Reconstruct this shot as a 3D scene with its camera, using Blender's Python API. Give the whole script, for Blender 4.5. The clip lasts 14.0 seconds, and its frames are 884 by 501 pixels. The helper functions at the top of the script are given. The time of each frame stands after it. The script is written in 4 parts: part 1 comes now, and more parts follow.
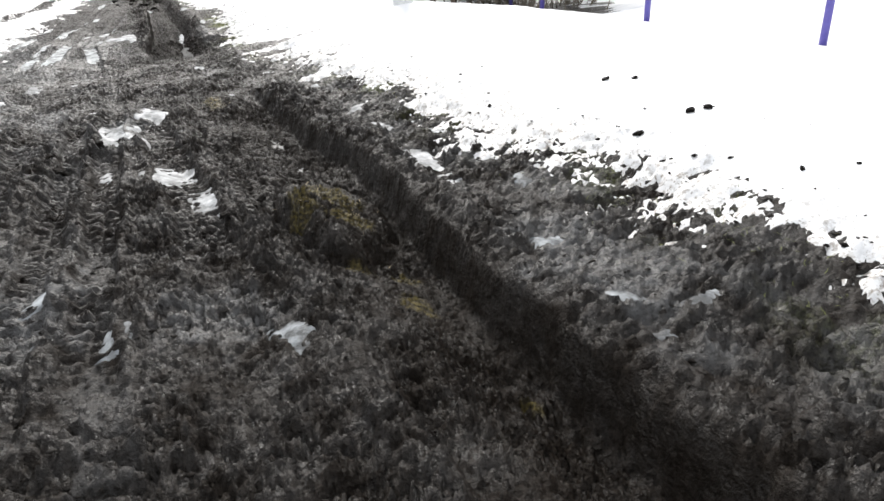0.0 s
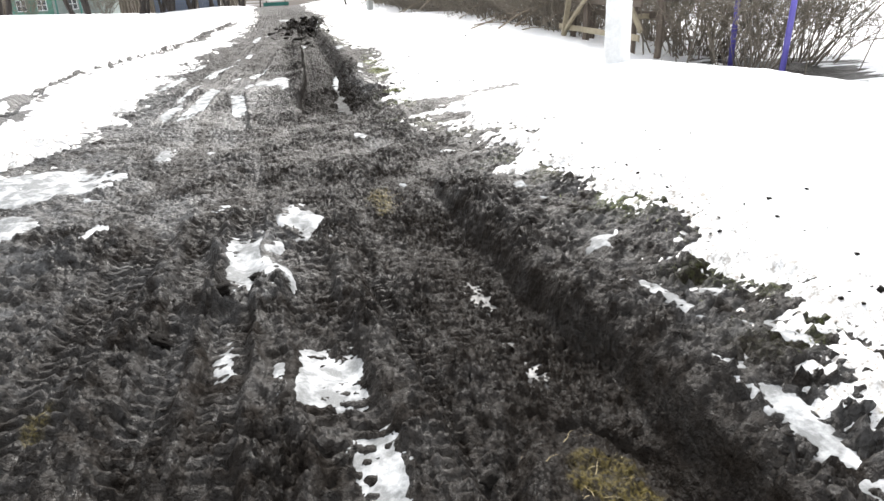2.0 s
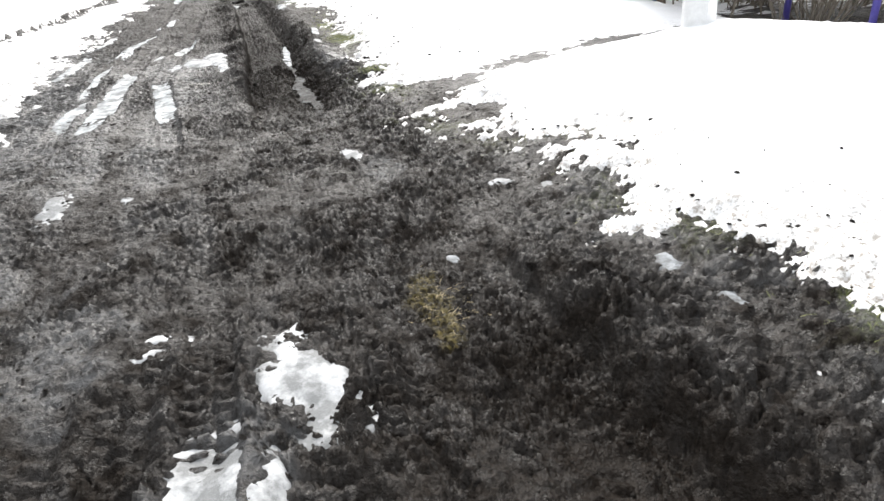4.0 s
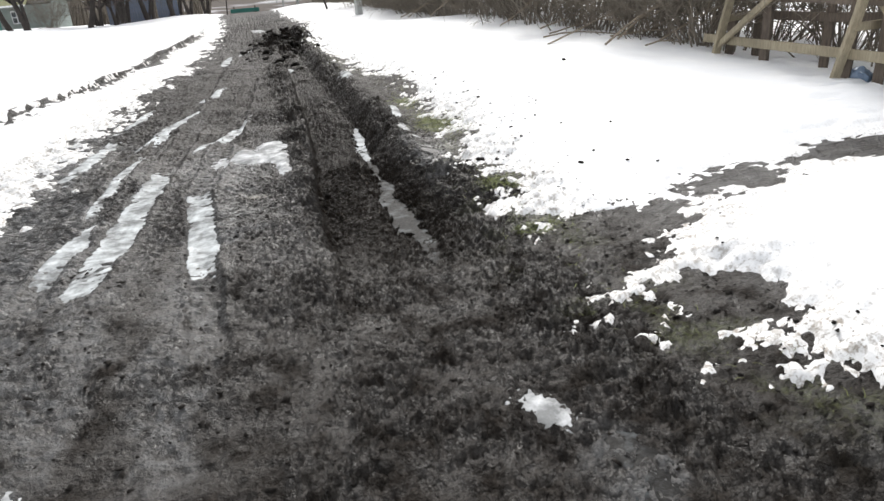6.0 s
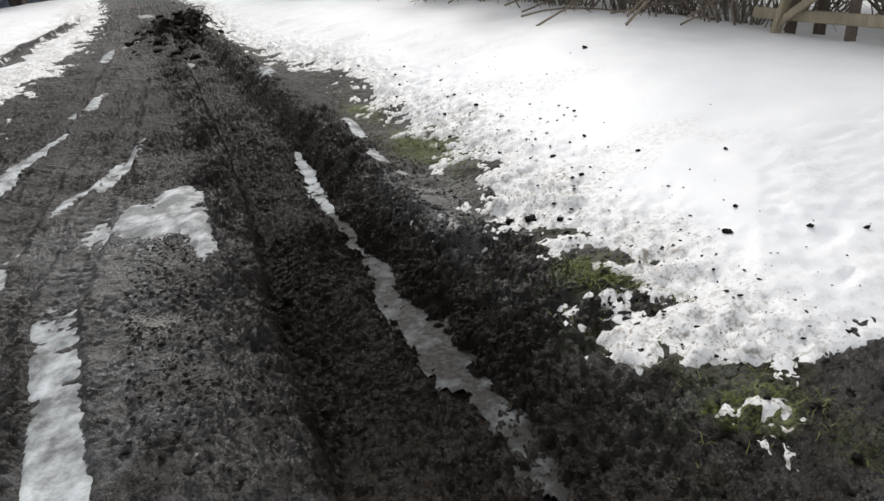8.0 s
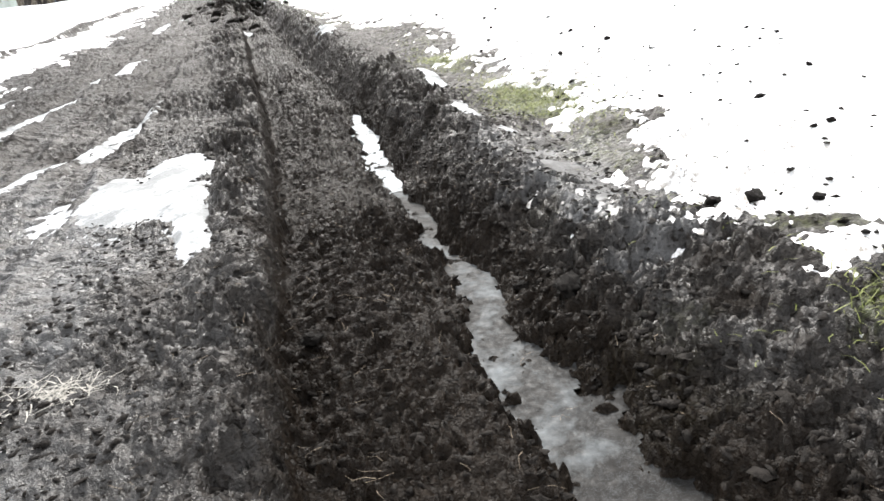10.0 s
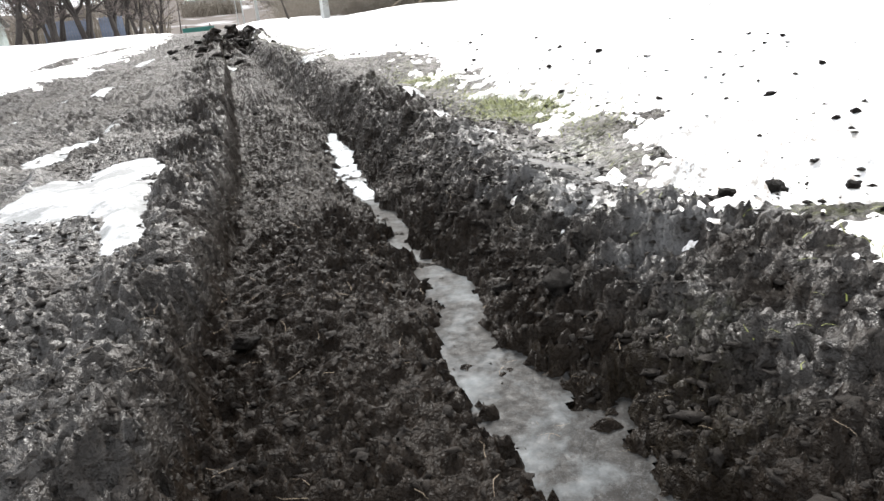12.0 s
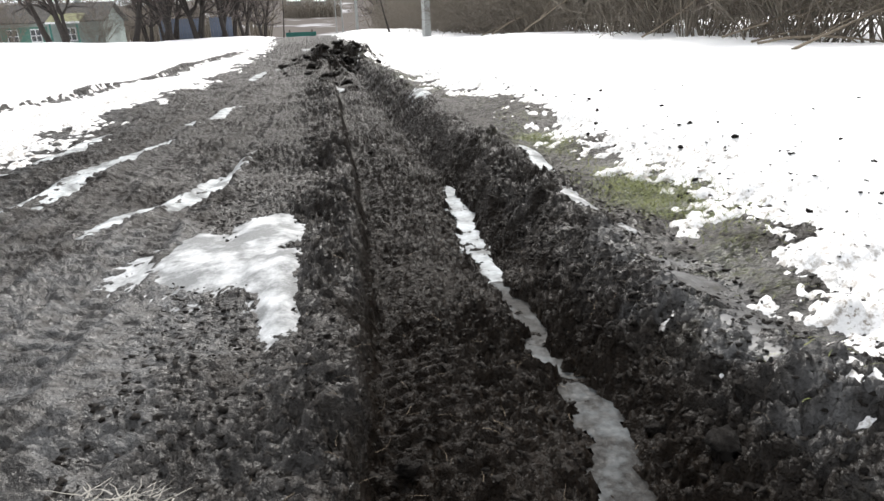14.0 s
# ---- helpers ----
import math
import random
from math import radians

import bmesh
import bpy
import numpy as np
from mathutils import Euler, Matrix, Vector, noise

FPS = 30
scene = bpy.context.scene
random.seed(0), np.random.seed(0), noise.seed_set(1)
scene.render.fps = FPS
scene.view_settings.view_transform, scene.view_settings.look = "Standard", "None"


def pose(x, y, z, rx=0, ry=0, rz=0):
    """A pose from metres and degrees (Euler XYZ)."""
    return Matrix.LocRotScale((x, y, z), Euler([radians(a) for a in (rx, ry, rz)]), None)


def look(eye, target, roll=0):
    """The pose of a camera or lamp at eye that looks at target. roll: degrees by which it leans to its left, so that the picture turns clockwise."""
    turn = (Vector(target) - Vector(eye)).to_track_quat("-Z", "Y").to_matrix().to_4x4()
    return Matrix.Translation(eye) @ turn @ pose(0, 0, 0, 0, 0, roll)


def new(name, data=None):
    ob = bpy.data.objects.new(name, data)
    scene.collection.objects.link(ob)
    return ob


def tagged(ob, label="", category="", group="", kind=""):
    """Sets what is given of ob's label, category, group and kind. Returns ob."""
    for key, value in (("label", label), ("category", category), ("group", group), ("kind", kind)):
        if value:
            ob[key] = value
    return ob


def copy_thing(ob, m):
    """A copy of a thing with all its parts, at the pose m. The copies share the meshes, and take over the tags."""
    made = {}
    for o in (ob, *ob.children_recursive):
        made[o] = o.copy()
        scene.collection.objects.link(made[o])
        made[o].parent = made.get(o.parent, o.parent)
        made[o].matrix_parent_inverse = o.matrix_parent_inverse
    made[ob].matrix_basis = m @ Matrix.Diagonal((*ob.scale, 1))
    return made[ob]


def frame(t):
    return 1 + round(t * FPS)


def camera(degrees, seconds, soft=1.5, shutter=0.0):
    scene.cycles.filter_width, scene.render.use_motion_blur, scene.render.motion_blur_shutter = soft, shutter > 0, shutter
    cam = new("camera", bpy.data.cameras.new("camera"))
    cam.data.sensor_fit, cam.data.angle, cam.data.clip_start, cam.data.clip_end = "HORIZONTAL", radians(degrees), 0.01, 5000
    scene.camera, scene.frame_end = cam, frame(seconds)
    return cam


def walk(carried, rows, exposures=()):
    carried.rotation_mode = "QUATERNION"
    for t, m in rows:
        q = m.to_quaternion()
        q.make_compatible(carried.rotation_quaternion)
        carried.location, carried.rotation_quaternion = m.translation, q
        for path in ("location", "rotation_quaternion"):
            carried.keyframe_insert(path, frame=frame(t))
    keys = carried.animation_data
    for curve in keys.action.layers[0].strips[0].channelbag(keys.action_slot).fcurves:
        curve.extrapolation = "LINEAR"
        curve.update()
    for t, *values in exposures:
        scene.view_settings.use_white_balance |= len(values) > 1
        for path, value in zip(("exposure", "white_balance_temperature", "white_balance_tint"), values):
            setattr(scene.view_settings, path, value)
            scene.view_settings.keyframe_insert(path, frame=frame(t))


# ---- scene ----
cam = camera(64.6, 14.0)
PATH = [
    (0, (-0.007, -0.109, 1.476), (0.669, 1.583, 0.653), -3.4),
    (0.5, (-0.017, 0.576, 1.482), (0.557, 2.308, 0.663), -0.7),
    (1, (-0.006, 1.245, 1.529), (0.435, 3.02, 0.718), -1.6),
    (1.5, (0.018, 1.913, 1.586), (0.255, 3.747, 0.825), -0.5),
    (2, (0.014, 2.586, 1.587), (0.384, 4.41, 0.854), -2.5),
    (2.2, (0.017, 2.912, 1.592), (0.425, 4.729, 0.863), -3.9),
    (4.3, (-0.094, 5.635, 1.548), (0.409, 7.36, 0.67), -4.2),
    (4.5, (-0.078, 5.905, 1.547), (0.407, 7.653, 0.706), -3.4),
    (5, (-0.054, 6.601, 1.571), (0.32, 8.358, 0.692), -2.0),
    (5.5, (-0.168, 7.362, 1.61), (0.318, 9.108, 0.764), -2.1),
    (6, (-0.169, 8.117, 1.575), (0.259, 9.925, 0.834), -4.4),
    (6.5, (-0.182, 8.868, 1.565), (0.398, 10.658, 0.888), -2.9),
    (7, (-0.211, 9.513, 1.547), (0.45, 11.237, 0.78), -4.0),
    (7.5, (-0.14, 10.2, 1.539), (0.478, 11.956, 0.81), -4.3),
    (8, (-0.119, 10.753, 1.451), (0.527, 12.463, 0.64), -5.2),
    (8.2, (-0.074, 10.935, 1.467), (0.545, 12.624, 0.593), -6.8),
    (10.3, (0.231, 12.382, 0.716), (0.663, 14.163, -0.085), -7.4),
    (10.5, (0.237, 12.418, 0.673), (0.658, 14.211, -0.106), -7.4),
    (11, (0.261, 12.475, 0.636), (0.615, 14.358, 0.063), -5.1),
    (11.5, (0.286, 12.505, 0.597), (0.68, 14.384, 0.037), -4.2),
    (12, (0.309, 12.518, 0.535), (0.823, 14.328, -0.144), -5.6),
    (12.5, (0.285, 12.521, 0.577), (0.703, 14.397, 0.024), -7.4),
    (13, (0.267, 12.535, 0.611), (0.645, 14.451, 0.18), -8.8),
    (13.5, (0.223, 12.583, 0.661), (0.576, 14.496, 0.199), -6.1),
    (14, (0.117, 12.639, 0.848), (0.436, 14.507, 0.211), -2.3),
]
walk(cam, [(t, look(eye, target, roll)) for t, eye, target, roll in PATH],
     exposures=((0, 0.05), (0.5, 0.3), (1.0, 0.35), (1.5, 0.85), (2.2, 0.35), (4.3, 0.35), (5.0, 0.55), (5.5, 0.05), (6.5, -0.3), (7.0, -0.7), (8.2, -0.8), (9.3, 0.3), (10.3, 0.95), (11.0, 0.95), (11.5, 0.65), (12.5, 0.9), (13.0, 0.5), (14.0, 0.08)))

# ---- light ----
world = bpy.data.worlds.new("overcast_sky")
scene.world = world
world.use_nodes = True
wt = world.node_tree
sky = wt.nodes.new("ShaderNodeTexSky")
sky.sky_type = "NISHITA"
sky.sun_disc = False
sky.sun_elevation, sky.sun_rotation = radians(42), radians(17)
sky.air_density, sky.dust_density, sky.ozone_density = 1.0, 9.0, 0.3
cloud = wt.nodes.new("ShaderNodeMixRGB")
cloud.inputs["Fac"].default_value = 0.75
cloud.inputs["Color2"].default_value = (13.2, 13.6, 14.2, 1)
wt.links.new(sky.outputs[0], cloud.inputs["Color1"])
wt.links.new(cloud.outputs[0], wt.nodes["Background"].inputs["Color"])
wt.nodes["Background"].inputs["Strength"].default_value = 0.10
sun = new("sun", bpy.data.lights.new("sun", "SUN"))
sun.data.energy, sun.data.angle, sun.data.color = 3.2, radians(17), (1.0, 0.985, 0.96)
sun.matrix_world = look((11, 36, 34), (0, 0, 0))


# ---- noise and profiles in numpy ----
def stir(ix, iy, seed):
    """A number below 65536 for each crossing of a lattice; ix and iy come multiplied already."""
    h = ix + iy + np.uint32(seed * 974634217 & 0xFFFFFFFF)
    h ^= h >> np.uint32(13)
    h *= np.uint32(1274126177)
    h ^= h >> np.uint32(16)
    h &= np.uint32(0xFFFF)
    return h


def lattice(ix, iy, seed):
    return stir(ix.astype(np.int64).astype(np.uint32) * np.uint32(374761393), iy.astype(np.int64).astype(np.uint32) * np.uint32(668265263), seed).astype(np.int64)


TURNS = np.arange(65536) * (2 * math.pi / 65536)
COS, SIN = np.cos(TURNS).astype(np.float32), np.sin(TURNS).astype(np.float32)


def grad_noise(x, y, seed=0):
    ix, iy = np.floor(x), np.floor(y)
    fx, fy = (x - ix).astype(np.float32), (y - iy).astype(np.float32)
    ax, ay = ix.astype(np.int64).astype(np.uint32) * np.uint32(374761393), iy.astype(np.int64).astype(np.uint32) * np.uint32(668265263)
    bx, by = ax + np.uint32(374761393), ay + np.uint32(668265263)
    u, v = fx * fx * fx * (fx * (fx * 6 - 15) + 10), fy * fy * fy * (fy * (fy * 6 - 15) + 10)
    gx, gy = fx - 1, fy - 1
    a, b = stir(ax, ay, seed), stir(bx, ay, seed)
    low = COS[a] * fx + SIN[a] * fy
    low += u * (COS[b] * gx + SIN[b] * fy - low)
    a, b = stir(ax, by, seed), stir(bx, by, seed)
    high = COS[a] * fx + SIN[a] * gy
    high += u * (COS[b] * gx + SIN[b] * gy - high)
    return (low + v * (high - low)) * 1.5


def fbm(x, y, freq, octaves=4, seed=0, gain=0.5):
    total, amp = 0, 1.0
    for o in range(octaves):
        total = total + amp * grad_noise(x * freq + 17.3 * o, y * freq - 9.1 * o, seed + o)
        freq, amp = freq * 2.03, amp * gain
    return total


def clod_tile(cells, seed, gap, tilt, res=400):
    """A tile, 2 m square and repeating, of tilted shards with gaps between them."""
    g = np.arange(res) * cells / res
    x, y = np.meshgrid(g, g)
    ix, iy = np.floor(x), np.floor(y)
    best, second = np.full(x.shape, 9.0), np.full(x.shape, 9.0)
    top = np.zeros(x.shape)
    for dx in (-1, 0, 1):
        for dy in (-1, 0, 1):
            h = lattice((ix + dx) % cells, (iy + dy) % cells, seed)
            k = lattice((ix + dx) % cells, (iy + dy) % cells, seed + 50)
            px, py = x - ix - dx - 0.1 - 0.8 * (h & 255) / 255, y - iy - dy - 0.1 - 0.8 * (h >> 8) / 255
            d = np.hypot(px, py)
            way = (k & 255) / 255 * 2 * math.pi
            own = ((k >> 8) / 255) ** 1.3 + tilt * (px * np.cos(way) + py * np.sin(way))
            nearer = d < best
            second = np.where(nearer, best, np.minimum(second, d))
            best, top = np.where(nearer, d, best), np.where(nearer, own, top)
    t = ((second - best) / gap).clip(0, 1)
    return (top + 0.25) * t * (2 - t)


def from_tile(tile, x, y):
    res = len(tile)
    u, v = (x * 0.5 % 1.0) * res, (y * 0.5 % 1.0) * res
    iu, iv = u.astype(np.int64), v.astype(np.int64)
    fu, fv = u - iu, v - iv
    iu, iv = iu % res, iv % res
    ju, jv = (iu + 1) % res, (iv + 1) % res
    return (tile[iv, iu] * (1 - fu) + tile[iv, ju] * fu) * (1 - fv) + (tile[jv, iu] * (1 - fu) + tile[jv, ju] * fu) * fv


def ss(a, b, v):
    t = ((v - a) / (b - a)).clip(0, 1)
    return t * t * (3 - 2 * t)


def bell(v, width):
    return np.exp(-(v / width) ** 2)


SHARDS = ((clod_tile(22, 71, 0.30, 1.0), 0.020), (clod_tile(48, 72, 0.34, 1.1), 0.019), (clod_tile(96, 73, 0.40, 1.1), 0.011))


def line(y, *pairs):
    return np.interp(y, [p[0] for p in pairs], [p[1] for p in pairs])


# ---- frozen patches on the track: place, width, length, turn ----
FIRN_NEAR = (
    (1.72, 4.42, 0.15, 0.85, 3), (1.78, 5.55, 0.09, 0.5, 12), (2.04, 4.94, 0.10, 0.40, 14), (2.03, 5.52, 0.18, 0.16, 0), (1.79, 6.34, 0.18, 0.2, 0),
    (0.0, 5.40, 0.34, 0.48, 0), (0.19, 4.66, 0.19, 0.45, 8), (-0.43, 5.66, 0.10, 0.3, 0), (-0.02, 7.6, 0.28, 0.7, 12), (0.70, 10.25, 0.14, 0.30, 20), (-1.53, 7.75, 0.12, 0.5, -8),
    (-0.70, 3.49, 0.22, 0.13, 10), (-0.34, 2.93, 0.14, 0.22, -20), (0.36, 2.57, 0.13, 0.24, 20), (-0.7, 3.07, 0.07, 0.08, 0), (2.06, 3.6, 0.13, 0.18, 0), (1.73, 2.74, 0.13, 0.16, 0))
FIRN_MID = (
    (1.70, 2.08, 0.10, 0.22, 25), (1.94, 1.86, 0.2, 0.09, 0), (1.68, 1.77, 0.07, 0.07, 0), (-0.59, 8.17, 0.22, 0.06, 0), (-0.62, 8.03, 0.14, 0.06, 20), (-0.53, 7.93, 0.18, 0.05, -8),
    (-1.35, 10.26, 0.15, 0.55, -8), (-0.87, 10.14, 0.10, 0.16, 0), (0.87, 8.43, 0.09, 0.09, 0), (-1.64, 13.3, 0.15, 1.0, -10), (-1.27, 17.8, 0.13, 1.8, -13), (-1.6, 15.2, 0.10, 1.8, -4), (-1.32, 13.75, 0.22, 2.7, -4),
    (-0.75, 13.35, 0.19, 1.7, 4), (-0.74, 16.6, 0.09, 1.4, -16), (-0.56, 17.0, 0.08, 1.4, -16), (-0.42, 17.5, 0.06, 1.0, -16), (-1.5, 17.1, 0.09, 1.3, -12), (-1.9, 18.6, 0.12, 1.6, -8), (-2.05, 16.2, 0.14, 1.8, -6), (1.28, 15.72, 0.13, 0.45, 0))
FIRN_FAR = (
    (1.29, 15.15, 0.10, 0.2, 0), (1.40, 16.7, 0.10, 0.7, -5), (1.72, 7.75, 0.12, 0.2, 10), (1.70, 8.2, 0.08, 0.12, 0), (1.78, 7.35, 0.09, 0.14, 0), (1.47, 9.18, 0.16, 0.14, 0), (1.68, 8.95, 0.1, 0.1, 0),
    (1.3, 20.5, 0.2, 0.9, 0), (0.55, 24.3, 0.12, 0.5, 10), (-0.35, 27.5, 0.28, 2.0, -8), (0.1, 36.5, 0.5, 2.5, 5), (-0.8, 26, 0.2, 2.0, -6), (-0.9, 20.5, 0.14, 1.6, -10))
BROAD = ((-0.33, 6.85, 0.34, 0.95, 6), (-2.35, 9.4, 1.35, 1.1, 0), (-2.5, 8.1, 0.9, 0.7, 0), (-2.9, 11.5, 0.8, 1.4, 0))


SHEET = ((-0.36, 15.45, 0.52, 0.75, 8), (-0.16, 15.72, 0.36, 0.62, 0), (-0.12, 15.25, 0.24, 0.6, 0), (-0.07, 14.95, 0.12, 0.55, 0))


def patch_reach(gx, gy, row):
    """How far a point lies from a patch's middle, 1 at its rim."""
    c, s = math.cos(radians(row[4])), math.sin(radians(row[4]))
    dx, dy = gx - row[0], gy - row[1]
    return np.hypot((c * dx + s * dy) / row[2] * 2, (c * dy - s * dx) / row[3] * 2)


def calm(x, y):
    """Where ice has levelled the mud."""
    k = np.zeros(x.shape)
    for row in (*FIRN_NEAR, *FIRN_MID, *FIRN_FAR, *BROAD, *SHEET):
        near = (np.abs(x - row[0]) < row[2] + row[3] * 0.3) & (np.abs(y - row[1]) < row[3] + row[2])
        if near.any():
            k[near] = np.maximum(k[near], ss(1.25, 0.5, patch_reach(x[near], y[near], row)))
    return k


# ---- the lie of the land ----
def snow_edge_right(y):
    return line(y, (1.5, 2.5), (2.8, 2.5), (3.8, 2.42), (4.6, 2.26), (5.6, 2.33), (6.5, 2.38), (7.6, 2.3), (8.05, 2.05), (8.4, 1.92),
                (8.9, 2.28), (9.5, 2.15), (10.0, 1.85), (10.5, 1.62), (10.9, 1.48), (12.0, 1.50), (13.4, 1.53), (13.9, 1.54), (14.3, 1.64), (15.2, 1.78),
                (16.1, 1.74), (17.4, 1.78), (19.4, 2.0), (21.0, 1.68), (25.0, 1.45), (31.0, 1.5), (38.0, 2.0), (45, 1.6), (60, 1.6))


def snow_edge_left(y):
    return line(y, (0, -3.1), (8, -2.9), (11, -2.75), (13, -2.5), (19, -2.35), (21.5, -2.15), (31, -1.35), (38, -1.2), (45, -1.6), (60, -2))


def side_track(y):
    return line(y, (4, -3.9), (12, -3.9), (16, -4.2), (19, -4.15), (22.5, -3.45), (27, -2.8), (36, -2.2), (44, -2.2))


def footpath(x):
    return line(x, (1.0, 11.3), (1.45, 11.6), (2.4, 12.05), (3.35, 12.3), (4.2, 12.38), (5.4, 12.55), (7.0, 12.7))


def base(x, y):
    right = line(y, (4, 0.28), (9, 0.30), (10.6, 0.26), (12.2, 0.12), (13.5, 0.2), (15, 0.3), (17, 0.35)) * ss(1.25, 3.9, x) - 0.20 * ss(5.0, 7.0, x) * ss(24, 18, y)
    right = right * (1 - 0.7 * ss(22, 38, y))
    right = right + 0.10 * bell(np.hypot((x - 3.9) / 1.3, (y - 16.7) / 1.7), 1.0) + 0.20 * bell(np.hypot((x - 3.9) / 1.1, (y - 10.3) / 0.9), 1.0)
    left = 0.05 * (-3.0 - x).clip(0, 12)
    z = -0.06 + 0.03 * ss(0, 1.3, x) + right + left * 0.9
    z = z + 0.05 * fbm(x, y, 0.35, 2, 5) * ss(0.6, 3, np.abs(x - 0.3))
    # heaped mud at the far end of the rut
    z = z + 0.20 * bell((y - 29.5) / 2.6, 1.0) * bell((x - 0.75 - 0.09 * (y - 29.5)) / 0.75, 1.0) * (1 + 1.5 * fbm(x, y, 1.8, 4, 8, 0.7))
    # the road drops to a hollow behind it, and hills rise beyond
    drop = -0.035 * (y - 58 + 14 * ss(4, 8, np.abs(x))).clip(0, 110)
    rise = 21.0 * ss(170, 620, y) + 5.0 * ss(60, 400, np.abs(x))
    hills = 4.0 * fbm(x, y, 0.006, 3, 12) * ss(170, 420, np.hypot(x, y))
    return z + drop + rise + hills


def gutter_mid(y):
    return line(y, (12.0, 0.74), (12.3, 0.75), (12.5, 0.785), (12.7, 0.82), (12.9, 0.80), (13.3, 0.765), (13.6, 0.77), (13.9, 0.77), (14.1, 0.785), (14.3, 0.81), (14.55, 0.785), (14.85, 0.81), (15.3, 0.81), (15.85, 0.83), (16.5, 0.89), (17.2, 0.95), (20, 0.95))


def gutter_reach(x, y):
    """How far a point lies from the middle of the gutter's ice, 1 at its rim."""
    half = line(y, (12.1, 0.0), (12.3, 0.05), (12.5, 0.075), (12.7, 0.055), (12.9, 0.05), (13.05, 0.075), (13.3, 0.115), (13.5, 0.12), (13.7, 0.10), (13.9, 0.08), (14.1, 0.06), (14.4, 0.046), (14.85, 0.038), (15.3, 0.026), (15.6, 0.04), (15.85, 0.058), (16.5, 0.062), (17.0, 0.045), (17.25, 0.0))
    off = np.abs(x - gutter_mid(y)) / (half + 0.004)
    return off + (0.75 + 0.4 * bell(y - 14.8, 0.5)) * fbm(x, y, 8, 4, 301, 0.65) * ss(-0.1, 0.6, off)


def lane(x, y, mid, half):
    """How far a point lies inside a strip of that half width."""
    return ss(half * 1.25, half * 0.7, np.abs(x - mid))


def relief(x, y, clods=True):
    """Height of the mud's own forms, how far it is road, and how far it is dark rut."""
    near = (np.abs(x) < 7) & (y > -5) & (y < 62)
    out = [np.zeros(x.shape) for _ in range(3)]
    if near.any():
        for o, v in zip(out, mud_forms(x[near], y[near], clods)):
            o[near] = v
    return out


def mud_forms(x, y, clods=True):
    """Ruts, ridges, tyre tracks and clods of the mud, over the lie of the land."""
    road = ss(snow_edge_left(y) - 0.7, snow_edge_left(y) + 0.3, x) * ss(snow_edge_right(y) + 1.0, snow_edge_right(y) - 0.1, x) * ss(60, 42, y)
    z = 0.05 * fbm(x, y, 1.1, 3, 21) * road
    wob = 0.035 * fbm(x, y, 2.2, 2, 33)
    xw = x + wob
    cut = np.zeros_like(z)
    # near rut, its steep side towards the snow
    left, low, top = (line(y, (0, 0.62), (3, 0.58), (4.5, 0.49), (5.7, 0.37), (6.65, 0.30), (8.2, 0.4)),
                      line(y, (0, 1.12), (1.4, 1.17), (3, 1.25), (4.6, 1.26), (5.9, 1.19), (6.7, 1.16), (7.9, 1.1)),
                      line(y, (0, 1.5), (1.2, 1.48), (2.7, 1.40), (4.4, 1.5), (5.3, 1.46), (6, 1.38), (6.8, 1.3), (8, 1.22)))
    a = ss(9.2, 7.2, y)
    d = (0.07 * ss(left - 0.02, left + 0.05, xw) + line(y, (1.5, 0.21), (3.2, 0.17), (5, 0.13), (7, 0.09)) * ss(left + 0.15, low, xw)) * (1 - ss(top - 0.15, top - 0.04, xw))
    z = z - a * d + a * 0.045 * bell(xw - top - 0.07, 0.12) + a * 0.03 * bell(xw - left + 0.08, 0.07)
    # rut floor, and its steep wall marked too so that shade is painted there
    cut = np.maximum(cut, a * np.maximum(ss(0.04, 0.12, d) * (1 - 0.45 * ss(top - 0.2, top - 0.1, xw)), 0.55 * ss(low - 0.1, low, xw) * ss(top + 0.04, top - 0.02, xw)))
    # clump fallen into it
    m = np.hypot((x - 0.93) / 0.30, (y - 4.15) / 0.62) + 0.25 * fbm(x, y, 3, 2, 44)
    z = z + 0.085 * ss(1.2, 0.75, m) - 0.06 * bell(m - 1.25, 0.14) * a
    # far rut: ledge, tread floor, frozen gutter, high right bank
    lt, lb = line(y, (11.5, 0.06), (13.4, 0.10), (14.6, 0.17), (16.5, 0.30), (23, 0.42), (38, 0.5)), line(y, (11.5, 0.18), (13.6, 0.2), (14.6, 0.26), (16, 0.36), (23, 0.5), (38, 0.6))
    rb, rt = line(y, (11.5, 0.84), (13.5, 0.86), (15, 0.88), (17, 0.98), (23, 1.0), (38, 1.0)), line(y, (11.5, 1.6), (13.2, 1.55), (14.0, 1.34), (14.6, 1.14), (15.5, 1.14), (17, 1.24), (25, 1.28), (38, 1.3))
    b = ss(11.2, 13.0, y) * ss(33, 28, y)
    gut = gutter_mid(y)
    d = 0.16 * ss(lt - 0.01, lb - 0.02, xw) - 0.035 * ss(lb, lb + 0.16, xw) + 0.07 * bell(xw - gut, 0.16)
    d = d * (1 - ss(rb - 0.04, rt - 0.02, xw)) * (1 + 0.15 * ss(15, 18, y))
    z = z - b * d + b * 0.05 * ss(13.6, 15.0, y) * bell(xw - rt - 0.06, 0.13) + b * 0.035 * bell(xw - lt + 0.10, 0.10)
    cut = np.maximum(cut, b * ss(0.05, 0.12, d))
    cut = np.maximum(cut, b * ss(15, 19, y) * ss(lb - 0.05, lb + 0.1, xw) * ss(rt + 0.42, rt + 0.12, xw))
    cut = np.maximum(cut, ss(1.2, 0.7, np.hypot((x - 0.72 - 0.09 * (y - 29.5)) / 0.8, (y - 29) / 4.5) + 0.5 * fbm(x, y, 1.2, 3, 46)))
